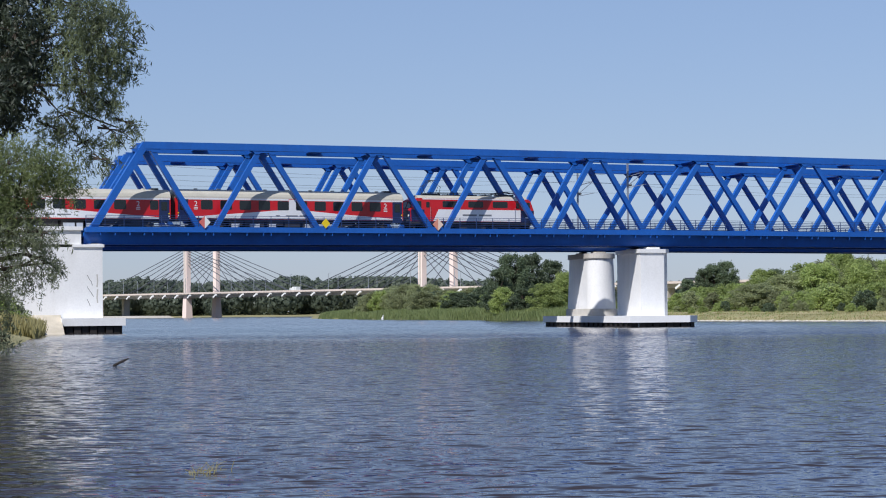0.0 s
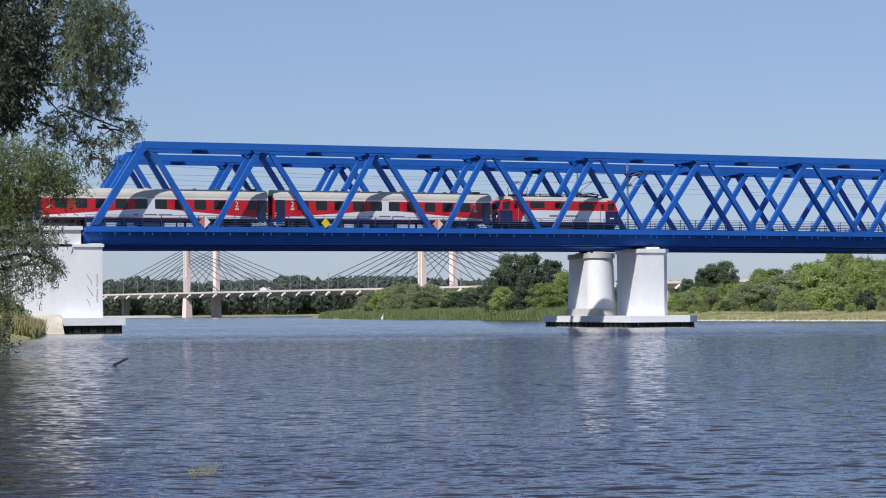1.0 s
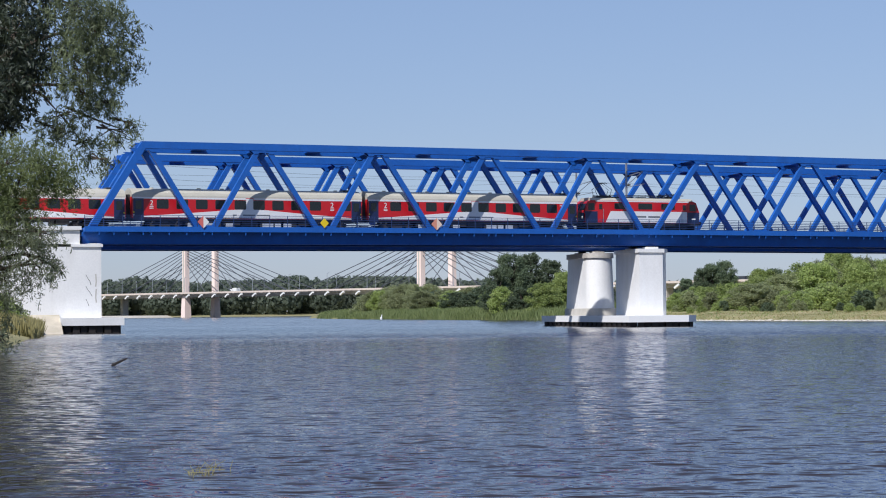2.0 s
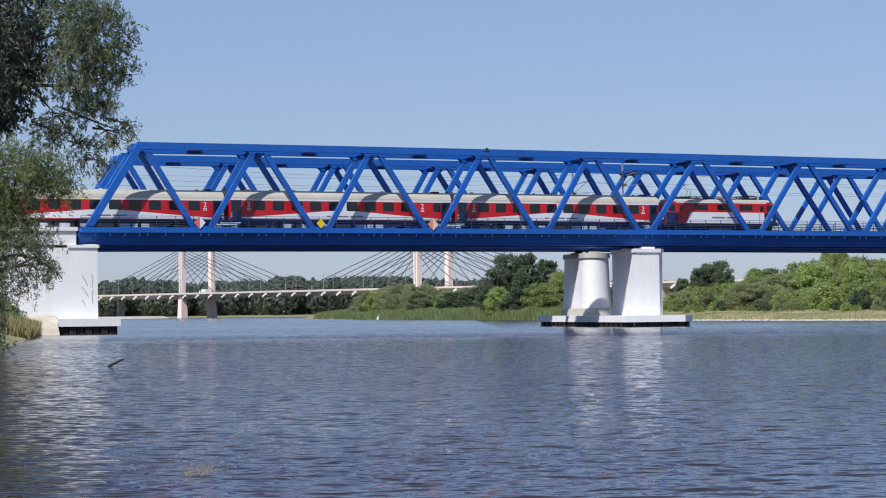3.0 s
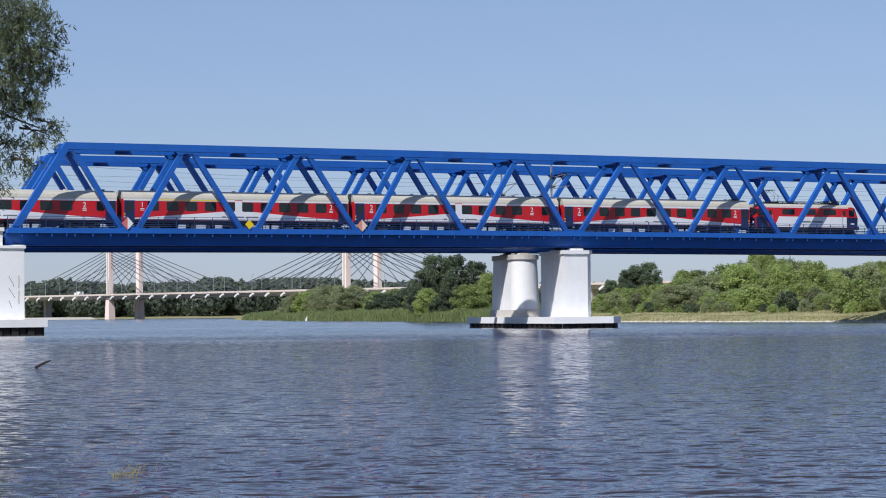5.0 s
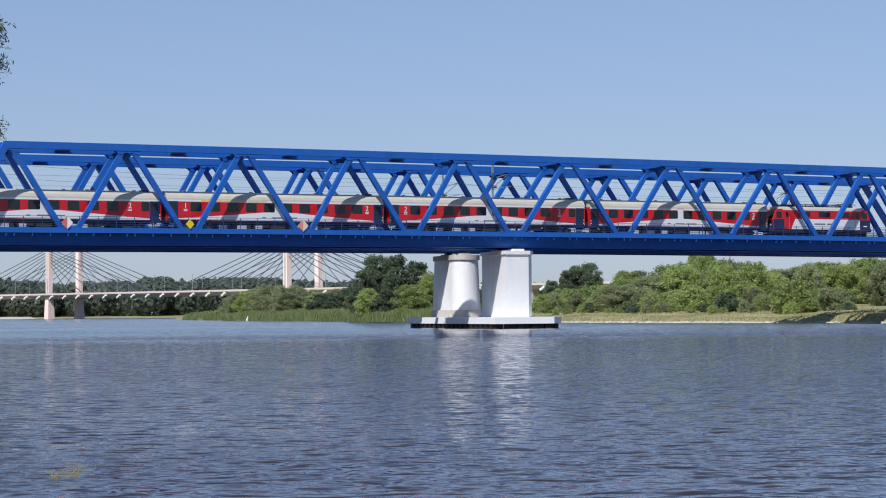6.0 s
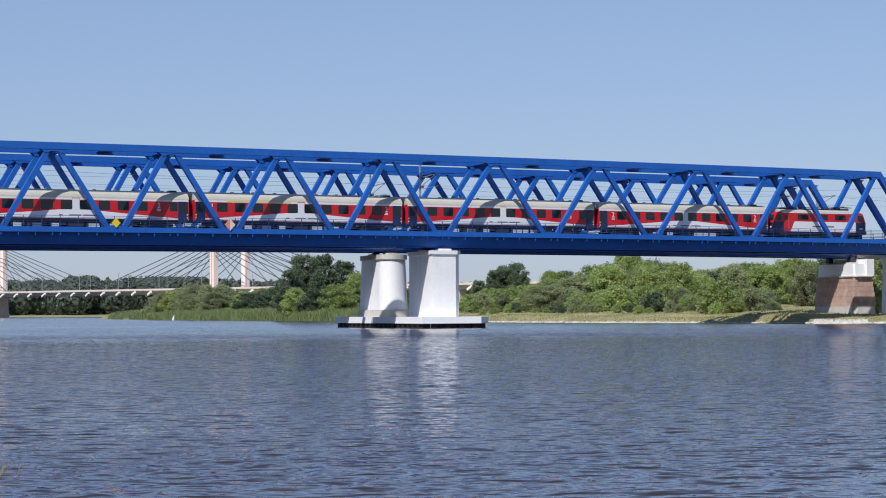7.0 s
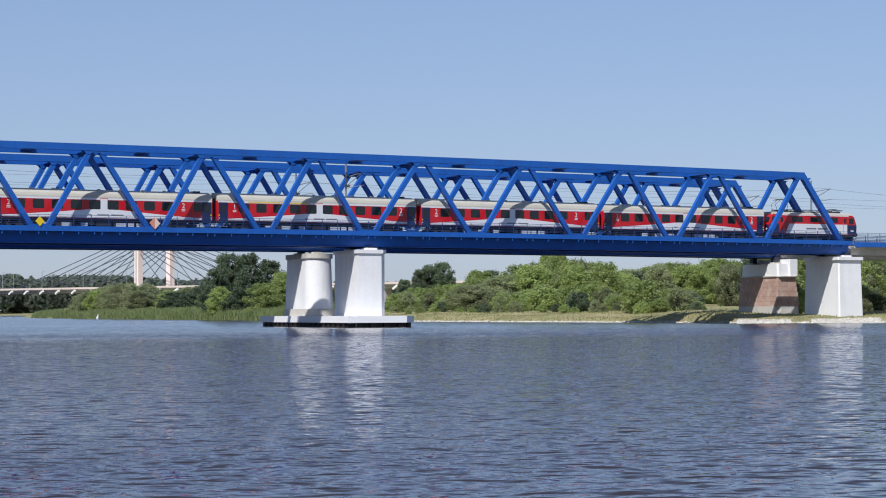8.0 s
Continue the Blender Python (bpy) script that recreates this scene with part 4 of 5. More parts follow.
for k in range(-8, 11):
    for y in (-12.6, 12.6):
        q = 34.0 * k + (8 if y > 0 else 0)
        bm = rod(bmesh.new(), [(q, y, ZD), (q, y, ZD + 8.6), (q, y * 0.9, ZD + 9.0)], 0.13, 5)
        part("lamp_post", bm, STEEL_GREY, cb)
for q in (-60, 0, 180, 245, 400, 480, 560):
    for y in (-9, 9):
        if abs(q - 205) > 60:
            part("column", prism(bmesh.new(), [(-1.3, y - 2), (1.3, y - 2), (1.3, y + 2), (-1.3, y + 2)], -2, ZD - 1.2), CONCRETE_OLD, cb, m=pose(q, 0, 0))


def lorry(name, mat, length, tall, label):
    r = root(name, CB @ pose(0, -8, ZD - 0.4), label, "lorry")
    part("cargo_box", box(bmesh.new(), (-length / 2 + 2.4, -1.25, 1.0), (length / 2, 1.25, tall)), mat, r)
    bm = box(bmesh.new(), (-length / 2, -1.2, 0.6), (-length / 2 + 2.1, 1.2, tall * 0.8))
    part("cab", bm, mat, r)
    part("windscreen", box(bmesh.new(), (-length / 2 - 0.03, -1.05, 1.6), (-length / 2 - 0.005, 1.05, tall * 0.74)), GLASS, r)
    part("chassis", box(bmesh.new(), (-length / 2 + 0.2, -1.0, 0.5), (length / 2 - 0.2, 1.0, 1.0)), UNDER, r)
    for x in (-length / 2 + 1.2, length / 2 - 2.2, length / 2 - 1.0):
        for y in (-1.05, 1.05):
            part("wheel", rod(bmesh.new(), [(x, y - 0.15, 0.5), (x, y + 0.15, 0.5)], 0.5, 12), UNDER, r)
    return r


van = lorry("lorry", SIGNWHITE, 6.4, 2.8, "small white box lorry driving on the road bridge")

carrier = lorry("lorry", STEEL_DARK, 10.0, 2.7, "dark low-loader driving on the road bridge")

# ---- trees ----
rngT = np.random.default_rng(5)


def tree(name, mat, tall, wide, n, size, label, seed, low=0.12, group=""):
    """Tapered trunk with limbs, and a crown of many small leaves in uneven lobes; low: where the crown begins."""
    rng = np.random.default_rng(seed)
    r = root(name, pose(0, 0, 0), label, "tree", group)
    bm = rod(bmesh.new(), [(0, 0, -0.6), (0.05 * wide, 0, tall * 0.35), (0, 0.03 * wide, tall * 0.8)], [0.035 * tall, 0.025 * tall, 0.006 * tall], 8)
    lobes = []
    ph = rng.uniform(0, math.tau, 3)
    for k in range(120):
        a, h = rng.uniform(0, math.tau), rng.uniform(low + 0.05, 0.95)
        env = max(0.12, 1 - ((h - 0.40) / 0.60) ** 2) ** 0.6
        out = wide * 0.5 * env * rng.uniform(0.12, 1.0) ** 0.5 * (0.86 + 0.2 * math.sin(2 * a + ph[0]) + 0.14 * math.sin(3 * a + ph[1] + 5 * h))
        rr = wide * rng.uniform(0.055, 0.13) * (1.2 - 0.45 * h)
        c = (out * math.cos(a), out * math.sin(a), tall * h)
        lobes.append((*c, rr, rr, min(rr * rng.uniform(0.6, 1.1), tall * (1.03 - h), tall * (h - low * 0.5))))
        if k % 5 == 0:
            rod(bm, [(0, 0, tall * h * 0.5), (c[0] * 0.5, c[1] * 0.5, tall * h * 0.8), c], [0.014 * tall, 0.008 * tall, 0.003 * tall], 5)
    part("trunk", bm, BARK, r, "grey-brown trunk and limbs")
    c, way = in_lobes(lobes, n, rng, 0.3, True)
    c = c + rng.normal(0, 0.026 * wide, c.shape)
    c[:, 2] = np.maximum(c[:, 2], 0.1)
    leaves("crown", c, size, 0.62, mat, r, rng, out=way)
    return r


def ground_z(x, y):
    return float(height(np.array(x), np.array(y)))


KINDS = {}


def plant(kind, u, d, tall, wide):
    """Set a copy of a kind of tree at the bearing u and distance d, at its own height and width."""
    src = KINDS[kind]
    x, y = u * d, d
    m = pose(x, y, ground_z(x, y) - 0.1, 0, 0, float(rngT.uniform(0, 360)))
    ob = copy_thing(src, m) if src["used"] else src
    ob.matrix_basis = m
    src["used"] = 1
    ob.scale = (wide / src["wide"], wide / src["wide"], tall / src["tall"])
    return ob


def kind(key, *a, **k):
    o = tree(*a, **k)
    o["used"], o["tall"], o["wide"] = 0, a[2], a[3]
    KINDS[key] = o


kind("dark", "tree", LEAF_DARK, 14, 11, 26000, 0.19, "dense dark-green tree on the river bank", 11, group="bank trees")
kind("dark2", "tree", LEAF_DARK, 11, 9, 20000, 0.185, "dense dark-green tree on the river bank", 12, group="bank trees")
kind("mid", "tree", LEAF_MID, 11, 9, 17000, 0.17, "bushy mid-green tree on the river bank", 13, group="bank trees")
kind("mid2", "tree", LEAF_MID, 9, 8, 15000, 0.16, "bushy mid-green tree on the river bank", 14, low=0.02, group="bank trees")
kind("pale", "tree", LEAF_PALE, 10, 9, 17000, 0.16, "grey-green willow on the river bank", 15, low=0.02, group="bank trees")
kind("bush", "bush", LEAF_MID, 4.5, 5.5, 6000, 0.14, "low green bush on the river bank", 16, low=0.0, group="bank bushes")
kind("pale_bush", "bush", LEAF_PALE, 4.0, 5.0, 6000, 0.13, "low sun-bleached bush on the river bank", 18, low=0.0, group="bank bushes")
kind("bush2", "bush", LEAF_DARK, 4.5, 5.0, 6000, 0.14, "low dark-green bush on the river bank", 17, low=0.0, group="bank bushes")


def bearing(px):
    return (px - 784) / 3824


def top_height(px, py, d):
    """Height over the water of a top at that bearing and rise, d metres off."""
    return EYE + (553.6 - 0.0085 * (px - 784) - py) * d / 3824


# the dark group beside the middle piers
for px, py, d, w, k in ((905, 448, 470, 9, "dark"), (940, 447, 480, 10, "dark2"), (882, 472, 465, 6, "dark2"), (975, 462, 490, 10, "dark2"), (998, 482, 460, 7, "mid"), (965, 500, 440, 8, "mid2"), (925, 508, 450, 7, "dark2"), (890, 505, 455, 7, "mid2")):
    plant(k, bearing(px), d, (top_height(px, py, d) - 1) * 0.95, w)
# the lone round tree and the bushes before it
for px, py, d, w, k in ((1262, 477, 430, 7.0, "dark"), (1284, 474, 432, 5.5, "dark2"), (1246, 484, 428, 4.5, "dark2"), (1215, 498, 400, 4.5, "dark2"), (1235, 512, 390, 6, "mid2"), (1200, 520, 385, 5, "mid2"), (1310, 512, 380, 4.5, "dark2"), (1280, 520, 380, 8, "mid2"), (1350, 490, 430, 8, "mid"), (1372, 488, 430, 6, "dark2")):
    plant(k, bearing(px), d, (top_height(px, py, d) - 1) * 0.95, w)
# the wood on the far bank
SKY_X = [1180, 1310, 1390, 1440, 1480, 1560, 1600, 1650, 1690, 1760, 1810, 1850, 2000, 2300]
SKY_Y = [515, 500, 486, 466, 453, 462, 476, 479, 470, 464, 458, 455, 455, 450]
for i in range(66):
    px = 1330 + i * 12.2 + float(rngT.uniform(-8, 8))
    d = float(rngT.uniform(352, 400))
    py = np.interp(px, SKY_X, SKY_Y) + float(rngT.uniform(-1, 14))
    k = ("mid", "mid2", "pale", "mid", "dark2", "mid2", "mid", "mid2", "pale")[int(rngT.integers(0, 9))]
    plant(k, bearing(px), d, max(3.0, (top_height(px, py, d) - 1.4) * (0.94 if px < 1420 else 1.0)), float(rngT.uniform(6, 9)))
for i in range(110):
    px = 1190 + i * 8.1 + float(rngT.uniform(-9, 9))
    d = 330.0
    for k in range(5):
        d = float(np.interp(bearing(px) * d, SHORE_X, SHORE_Y)) + 16
    d += float(rngT.uniform(6, 14)) if i % 3 == 0 else float(rngT.uniform(16, 44))
    tall = float(rngT.uniform(1.0, 2.2)) if i % 3 == 0 else float(rngT.uniform(2.0, 4.6))
    if px < 1655 or px > 1900:
        plant(("bush", "bush", "bush2", "pale_bush", "bush", "bush", "pale_bush")[int(rngT.integers(0, 7))], bearing(px), d, tall, tall * float(rngT.uniform(1.1, 1.7)))
# shrubs on the higher ground before the old pier
for i in range(18):
    px = 1650 + i * 6.2 + float(rngT.uniform(-4, 4))
    tall = float(rngT.uniform(1.4, 3.4))
    plant(("bush", "pale_bush", "bush", "bush2")[int(rngT.integers(0, 4))], bearing(px), float(rngT.uniform(292, 322)), tall, tall * float(rngT.uniform(1.2, 1.8)))
# willows and shrubs on the spit
for i in range(34):
    px = 655 + i * 7.4 + float(rngT.uniform(-5, 5))
    d = 640 - (px - 655) * 0.55 + float(rngT.uniform(-15, 40))
    py = np.interp(px, [650, 690, 730, 790, 830, 880], [522, 505, 506, 516, 512, 508]) + float(rngT.uniform(0, 14))
    k = ("pale", "pale", "dark2", "pale", "mid2")[int(rngT.integers(0, 5))] if px < 760 else ("mid2", "dark2", "pale", "bush2")[int(rngT.integers(0, 4))]
    plant(k, bearing(px), d, max(3, top_height(px, py, d) - 1), float(rngT.uniform(6, 10)))


def far_woods():
    """Rounded crowns in two layers, over a filling of lower growth."""
    rng = np.random.default_rng(21)
    lobes = []
    for i in range(1100):
        px = rng.uniform(-250, 1500)
        d = rng.uniform(1440, 1640)
        top = max(8.0, top_height(px, np.interp(px, [0, 180, 260, 330, 480, 520, 560, 640, 860, 1300], [492, 498, 490, 500, 494, 487, 494, 488, 496, 500]) + rng.uniform(-1, 9), d))
        w = rng.uniform(5, 10)
        if i % 2:
            lobes.append((bearing(px) * d, d, top - 0.75 * w, w, w, 0.8 * w))
        else:
            lobes.append((bearing(px) * d, d - 10, top * 0.42, w * 1.2, w * 1.2, top * 0.4))
    c, way = in_lobes(lobes, 300000, rng, 0.8, True)
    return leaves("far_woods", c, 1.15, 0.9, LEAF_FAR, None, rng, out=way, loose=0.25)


tagged(far_woods(), "dark line of distant woods behind the road bridge, tinted with haze", "woods", kind="stuff")


def blades(name, x, y, tall, wide, mat, label, seed, category):
    """Upright blades, one at each place, leaning a little."""
    rng = np.random.default_rng(seed)
    n = len(x)
    z = height(x, y) - 0.1
    h = tall * rng.uniform(0.6, 1.25, n)
    a = rng.uniform(0, math.tau, n)
    lx, ly = rng.normal(0, 0.16, n) * h, rng.normal(0, 0.16, n) * h
    wx, wy = np.cos(a) * wide, np.sin(a) * wide
    v = np.stack([np.stack([x - wx, y - wy, z], 1), np.stack([x + wx, y + wy, z], 1), np.stack([x + wx * 0.9 + lx * 0.5, y + wy * 0.9 + ly * 0.5, z + h * 0.6], 1),
                  np.stack([x + lx, y + ly, z + h], 1), np.stack([x - wx * 0.9 + lx * 0.5, y - wy * 0.9 + ly * 0.5, z + h * 0.6], 1)], 1).reshape(-1, 3)
    me = bpy.data.meshes.new(name)
    me.from_pydata(v.tolist(), [], np.arange(5 * n).reshape(n, 5).tolist())
    return tagged(link(name, me, mat), label, category, kind="stuff")


rng = np.random.default_rng(31)
n = 70000
yy = rng.uniform(395, 720, n)
xx = np.interp(yy, [324, 405, 487, 687, 760], [43.6, 22.8, 1.9, -37.7, -46])
xx = xx + rng.uniform(-0.6, 26, n)
blades("reeds", xx, yy, 1.35, 0.085, REED, "belt of light-green reeds along the water", 32, "reeds")
n = 8000
xx = rng.uniform(30, 150, n)
yy = np.interp(xx, SHORE_X, SHORE_Y) + rng.uniform(2.0, 75, n)
blades("bank_grass", xx, yy, 0.28, 0.08, REED, "long grass on the far bank", 33, "grass")
n = 22000
xx = rng.uniform(30, 150, n)
yy = np.interp(xx, SHORE_X, SHORE_Y) + rng.uniform(1.5, 30, n)
blades("dry_grass", xx, yy, 0.22, 0.05, DRY, "sun-dried grass above the stone edge", 34, "grass")


def rocks(name, x, y, z, size, label, seed):
    rng = np.random.default_rng(seed)
    octa = np.array([(1, 0, 0), (0, 1, 0), (-1, 0, 0), (0, -1, 0), (0, 0, 0.7), (0, 0, -0.7)])
    faces = np.array([(0, 1, 4), (1, 2, 4), (2, 3, 4), (3, 0, 4), (1, 0, 5), (2, 1, 5), (3, 2, 5), (0, 3, 5)])
    n = len(x)
    s = size * rng.uniform(0.5, 1.4, (n, 1, 1))
    v = octa[None] * s * rng.uniform(0.7, 1.3, (n, 6, 3)) + np.stack([x, y, z], 1)[:, None]
    f = faces[None] + (np.arange(n) * 6)[:, None, None]
    me = bpy.data.meshes.new(name)
    me.from_pydata(v.reshape(-1, 3).tolist(), [], f.reshape(-1, 3).tolist())
    return tagged(link(name, me, ROCK), label, "rocks", kind="stuff")


n = 3600
xx = rng.uniform(24, 130, n)
yy = np.interp(xx, SHORE_X, SHORE_Y) + rng.uniform(-0.5, 0.7, n)
rocks("riprap", xx, yy, np.maximum(0.02, height(xx, yy)) + 0.02, 0.17, "pale stones lining the far water's edge", 41)
def apron(u0, u1, deep, label, seed):
    """Paved stones from the water's edge up to a pier's foot, between two bearings."""
    g = np.random.default_rng(seed)
    u = g.uniform(u0, u1, 1900)
    y = np.full(1900, 251.0)
    for k in range(6):
        y = np.interp(u * y, SHORE_X, SHORE_Y)
    y = y - 0.3 + g.uniform(0, 1, 1900) * deep
    rocks("riprap", u * y, y, height(u * y, y) - 0.1, 0.22, label, seed + 1)


apron(0.3085, 0.3425, 3.6, "apron of pale stones below the end pier", 42)
apron(0.2725, 0.2985, 3.6, "apron of pale stones below the old pier", 45)

# ---- near bank: willow and bush ----
def crown_tree(name, base, lobes, limbs, n, size, aspect, mat, label, seed, droop):
    rng = np.random.default_rng(seed)
    r = root(name, pose(*base), label, "tree")
    bm = bmesh.new()
    for pts, rr in limbs:
        rod(bm, [Vector(p) - Vector(base) for p in pts], rr, 7)
    for l in lobes:
        c = Vector(l[:3]) - Vector(base)
        for k in range(7):
            e = Vector(rng.normal(size=3).tolist()).normalized()
            e = Vector((e.x * l[3], e.y * l[4], e.z * l[5])) * 0.85
            rod(bm, [c - e * 0.35 + Vector((-0.6, 0, 0.2)), c + e * 0.4, c + e - Vector((0, 0, 0.3))], [0.045, 0.025, 0.01], 4)
    part("trunk", bm, BARK, r, "dark bark on trunk and limbs")
    # leaves hang in sprays along thin twigs
    k = n // 14
    tip = in_lobes(lobes, k, rng, 0.25) - np.array(base)
    way = rng.normal(size=(k, 3)) * 0.6
    way[:, 2] -= droop
    way /= np.linalg.norm(way, axis=1)[:, None]
    t = rng.uniform(0, 0.85, (k, 14, 1))
    c = (tip[:, None] + way[:, None] * t + rng.normal(0, 0.055, (k, 14, 3))).reshape(-1, 3)
    leaves("crown", c, size, aspect, mat, r, rng, droop)
    return r


def at_view(px, py, d):
    return ((px - 784) / 3824 * d, d, EYE + (553.6 - 0.0085 * (px - 784) - py) / 3824 * d)


def lobes_from(rows):
    return [(*at_view(px, py, d), rx / 3824 * d, ry * 2.6, rz / 3824 * d) for px, py, d, rx, ry, rz in rows]


DW = 104.0
W_LOBES = lobes_from([(140, 105, DW - 2, 62, 0.9, 70), (185, 60, DW - 2, 66, 0.7, 66), (205, 110, DW - 1.0, 42, 0.6, 45), (150, 15, DW - 2, 80, 0.9, 45), (165, 170, DW - 2, 45, 0.5, 26), (205, 185, DW - 2, 22, 0.3, 18),
                      (130, 205, DW - 2, 50, 0.35, 24), (205, 232, DW - 2, 34, 0.25, 18), (160, 255, DW - 1, 34, 0.25, 34), (95, 225, DW - 2, 40, 0.3, 24), (190, 285, DW - 2, 14, 0.15, 22), (232, 218, DW - 2, 20, 0.15, 14), (160, 130, DW - 3, 30, 0.25, 10)])
D_LOBES = lobes_from([(30, 150, DW - 3, 48, 0.8, 60), (40, 60, DW - 3, 55, 0.8, 75), (50, 100, DW + 3, 34, 0.8, 50), (20, 30, DW + 4, 70, 1.0, 70), (25, 110, DW + 4, 45, 0.8, 60), (-60, 120, DW + 4, 100, 1.4, 150),
                      (5, 190, DW + 4, 40, 0.7, 50), (-150, 0, DW + 6, 180, 2.0, 240), (-60, -120, DW + 5, 190, 2.0, 130), (80, -30, DW + 3, 50, 0.7, 50)])
b0 = (-29.4, 104, 0.7)
limbs = [([b0, (-27.8, 104, 5.7), (-25.2, 104, 10.9), (-22.6, 104, 15.6)], [0.75, 0.6, 0.4, 0.2]),
         ([(-27.3, 104, 6.7), at_view(30, 145, DW), at_view(80, 170, DW), at_view(120, 215, DW), at_view(150, 255, DW)], [0.26, 0.12, 0.08, 0.05, 0.025]),
         ([(-26, 104, 9.8), at_view(20, 90, DW), at_view(100, 60, DW), at_view(190, 50, DW)], [0.26, 0.13, 0.08, 0.03]),
         ([at_view(60, 150, DW), at_view(130, 150, DW), at_view(220, 130, DW)], [0.09, 0.055, 0.02]),
         ([at_view(120, 190, DW), at_view(180, 215, DW), at_view(235, 235, DW)], [0.07, 0.045, 0.014])]
crown_tree("willow", b0, W_LOBES, limbs, 18000, 0.13, 0.2, LEAF_WILLOW, "grey-green willow with hanging sprays over the water", 51, 0.9)
b2 = (-31.5, 107, 0.8)
# second crown, added to darken the willow's shaded left side through its leaf colour
crown_tree("tree", b2, D_LOBES, [([b2, (-29.8, 107, 7), (-27, 106, 13), (-23.5, 105, 18)], [0.7, 0.55, 0.35, 0.1])], 64000, 0.16, 0.25, LEAF_SHADE, "dense tree among the willow, leaves coloured near-black for its inner shade", 54, 0.7)
DB = 97.0
B_LOBES = lobes_from([(20, 300, DB, 80, 0.9, 70), (90, 300, DB, 50, 0.6, 45), (120, 325, DB, 30, 0.4, 35), (20, 380, DB, 60, 0.8, 60), (-60, 400, DB, 90, 1.2, 170)])
S_LOBES = lobes_from([(30, 415, DB - 1, 60, 0.7, 50), (80, 415, DB - 1, 30, 0.4, 30), (70, 465, DB - 1, 40, 0.5, 36), (20, 490, DB - 1, 45, 0.6, 50), (98, 470, DB - 1, 20, 0.3, 18), (-5, 560, DB - 1, 33, 0.5, 60), (8, 600, DB - 1, 14, 0.3, 24)])
b1 = (-27.0, 97, 0.6)
limbs = [([b1, (-24.5, 97, 3.2), at_view(20, 400, DB), at_view(40, 300, DB)], [0.3, 0.22, 0.13, 0.05]),
         ([(-24.5, 97, 3.2), at_view(40, 450, DB), at_view(90, 460, DB)], [0.15, 0.09, 0.03])]
crown_tree("willow_bush", b1, B_LOBES, limbs, 42000, 0.1, 0.2, LEAF_BUSH, "pale grey-green willow bush at the water's edge", 52, 0.4)
b3 = (-26.4, 96, 0.6)
crown_tree("willow_bush", b3, S_LOBES, [([b3, (-24.0, 96, 3.0), at_view(30, 415, DB - 1)], [0.2, 0.14, 0.05]), ([(-24.0, 96, 3.0), at_view(40, 470, DB - 1), at_view(90, 465, DB - 1)], [0.12, 0.07, 0.03])], 8000, 0.105, 0.2, LEAF_GREY, "grey-leaved willow bush trailing its sprays over the water", 57, 0.8)

for px, d, h, w in ((18, 178, 2.2, 3.2), (-20, 175, 3.0, 4.5)):
    plant("bush", bearing(px), d, h, w)
rng = np.random.default_rng(61)
n = 7000
yy = rng.uniform(165, 194, n)
xx = -(4.0 + 0.166 * yy) - rng.uniform(-0.4, 7, n)
blades("bank_grass", xx, yy, 1.4, 0.06, DRY, "tufts of yellowed grass on the near bank", 62, "grass")
n = 2400
yy = rng.uniform(192, 214, n)
xx = -(4.0 + 0.166 * yy) - rng.uniform(-0.5, 5, n)
rocks("riprap", xx, yy, height(xx, yy) + 0.05, 0.3, "pale rubble on the slope by the abutment", 63)

bm = bmesh.new()
prism(bm, [(-26, -8), (-10, -14), (12, -12), (30, -3), (14, 8), (-20, 10)], -0.5, 1.3, 5.0)
sb = mesh_ob("sandbank", bm, ROCK, None, pose(-186, 1240, 0, 0, 0, -8))
tagged(sb, "low pale sandbank below the road bridge", "sandbank", kind="structure")

# ---- small things on the water ----
st = root("floating_branch", pose(-10.9, 73.0, 0), "dark broken branch sticking out of the water", "branch")
bm = rod(bmesh.new(), [(-0.42, 0, -0.25), (-0.22, 0, 0.03), (0.05, 0.02, 0.16), (0.26, 0.02, 0.25)], [0.05, 0.05, 0.045, 0.02], 7)
rod(bm, [(0.02, 0.02, 0.15), (0.12, 0.0, 0.24)], [0.016, 0.006], 5)
part("wood", bm, SHEET_PILE, st)
rg = random.Random(8)
wd = root("water_plant", pose(-2.55, 23.2, 0), "brownish tuft of water plants breaking the surface", "plant")
for k in range(26):
    x, y = rg.gauss(0, 0.12), rg.gauss(0, 0.25)
    bm = rod(bmesh.new(), [(x, y, -0.15), (x + rg.gauss(0, 0.04), y, 0.03), (x + rg.gauss(0, 0.08), y, 0.03 + rg.random() * 0.1)], [0.006, 0.005, 0.003], 4)
    part("stem", bm, DRY, wd)
bu = root("buoy", pose(*at_view(676, 566, 560)[:2], 0), "small white marker post by the reeds", "marker")
part("post", rod(bmesh.new(), [(0, 0, -0.5), (0, 0, 0.5), (0.1, 0, 0.7), (0.2, 0, 1.25)], [0.3, 0.3, 0.14, 0.12], 8), SIGNWHITE, bu)

bd = root("white_board", pose(69.2, 340, ground_z(69.2, 340)), "small white board on the far bank before the bushes", "board")
part("board", box(bmesh.new(), (-0.17, -0.03, 0.7), (0.17, 0.03, 1.4)), SIGNWHITE, bd)
part("post", box(bmesh.new(), (-0.04, 0.03, -0.4), (0.04, 0.1, 1.4)), STEEL_GREY, bd)

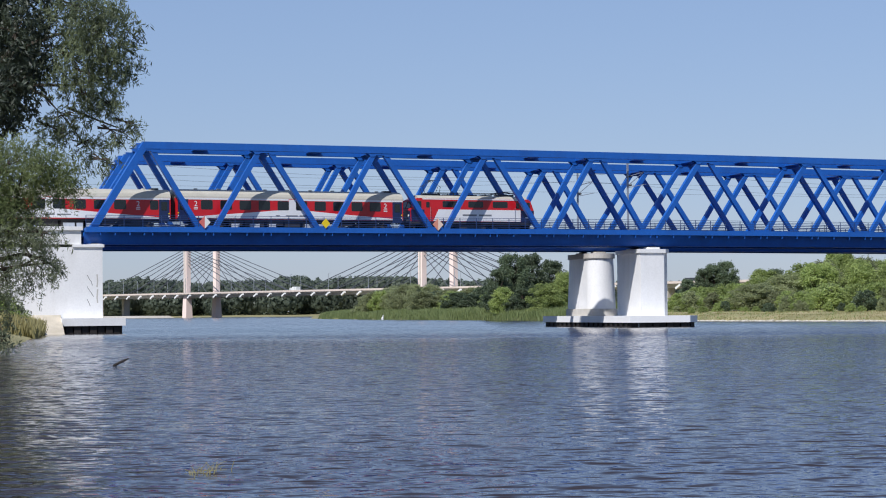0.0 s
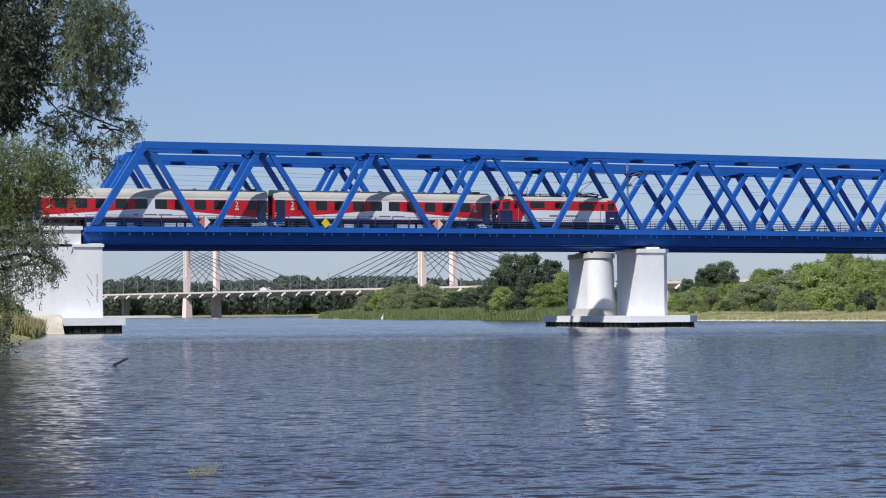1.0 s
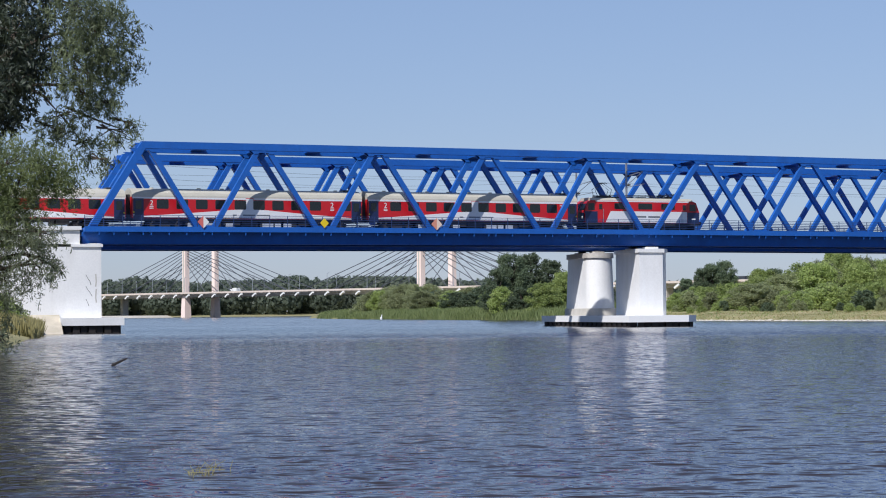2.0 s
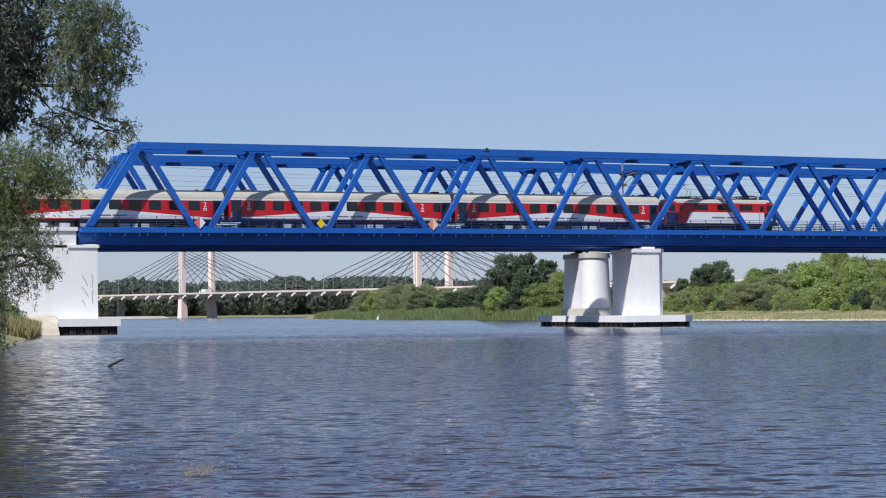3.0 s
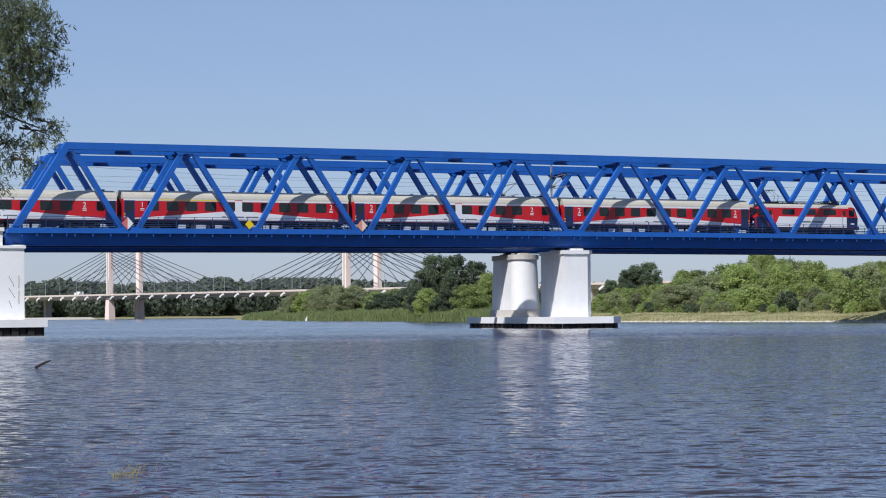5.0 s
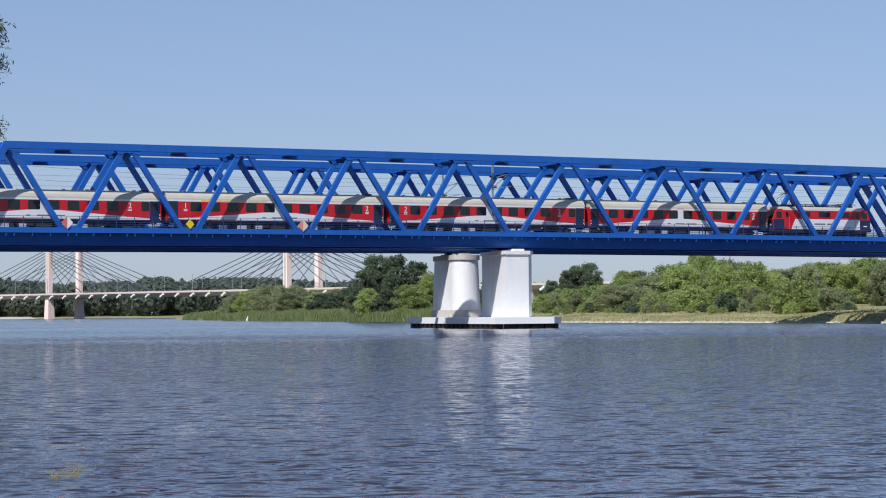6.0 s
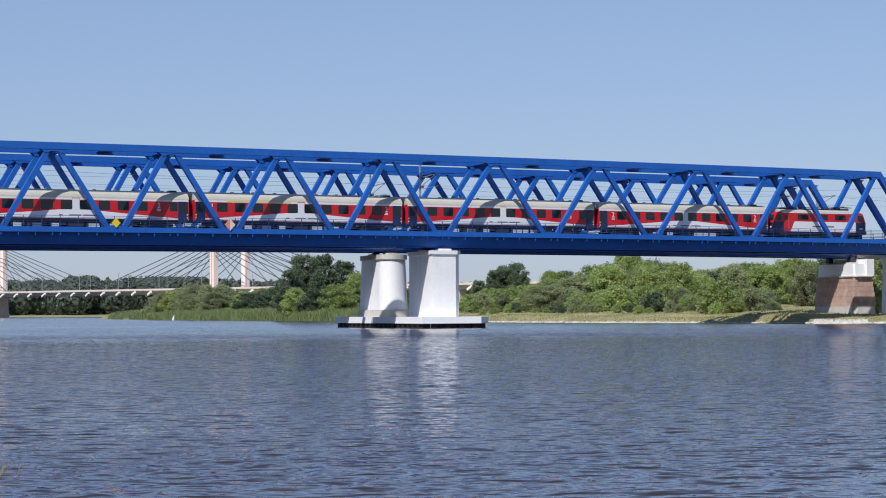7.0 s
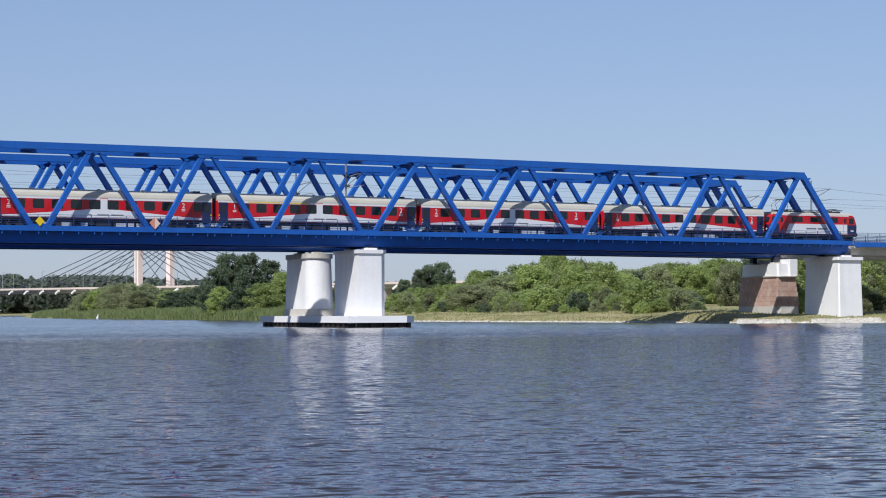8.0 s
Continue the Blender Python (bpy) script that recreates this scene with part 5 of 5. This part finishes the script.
# ---- insect that crosses the view ----
fly = root("flying_insect", pose(0, 0, 0), "small dark flying insect with clear wings", "insect")
part("body", rod(bmesh.new(), [(-0.008, 0, 0), (-0.004, 0, 0), (0.003, 0, 0), (0.008, 0, 0)], [0.0008, 0.002, 0.0022, 0.001], 6), INSECT, fly)
for y in (-1, 1):
    bm = bmesh.new()
    vs = [bm.verts.new(p) for p in ((0.002, 0, 0.001), (0.005, y * 0.006, 0.006), (-0.002, y * 0.008, 0.008), (-0.004, y * 0.003, 0.003))]
    bm.faces.new(vs)
    part("wing", bm, GREYPAINT, fly, "thin wing")


def motions():
    times = [0, 1, 2, 3, 4, 5, 6, 7, 8]
    for ob, off in TRAIN:
        walk(ob, [(t, BR @ pose(joint(t) + off, WB / 2, RAIL - (0.131 * ((joint(t) + off) / 60) ** 2 if abs(joint(t) + off) < 75 else 0.17))) for t in times])
    for w in [c for ob, off in TRAIN for c in ob.children_recursive if c.name.startswith("wheelset")]:
        x = w.location.x
        rows = []
        for k in range(0, 134):
            t = min(8.0, k * 0.06)
            rows.append((t, pose(x, 0, 0.46, 0, math.degrees((joint(t) - joint(0)) / 0.46), 0)))
        walk(w, rows)
    walk(van, [(t, CB @ pose(201.6 - 27.7 * t, -8, ZD - 0.4)) for t in (0, 4, 8)])
    walk(carrier, [(t, CB @ pose(479 + 14.2 * t, 8, ZD - 0.4, 0, 0, 180)) for t in (0, 4, 8)])
    way = [(3.2, Vector(at_view(1114, 220, 5.0))), (3.3, Vector(at_view(1235, 196, 5.0))), (3.4, Vector(at_view(1361, 152, 5.0))), (3.5, Vector(at_view(1554, 112, 5.0)))]
    v = (way[1][1] - way[0][1]) / 0.1
    u = (way[3][1] - way[2][1]) / 0.1
    before = [(t, way[0][1] + v * (t - 3.2)) for t in (0, 2, 3.0)]
    after = [(t, way[3][1] + u * (t - 3.5)) for t in (3.7, 5, 8)]
    walk(fly, [(t, pose(*p)) for t, p in before + way + after])
    walk(water, [(0, pose(0, 0, 0)), (8, pose(3.0, -1.2, 0))])


motions()
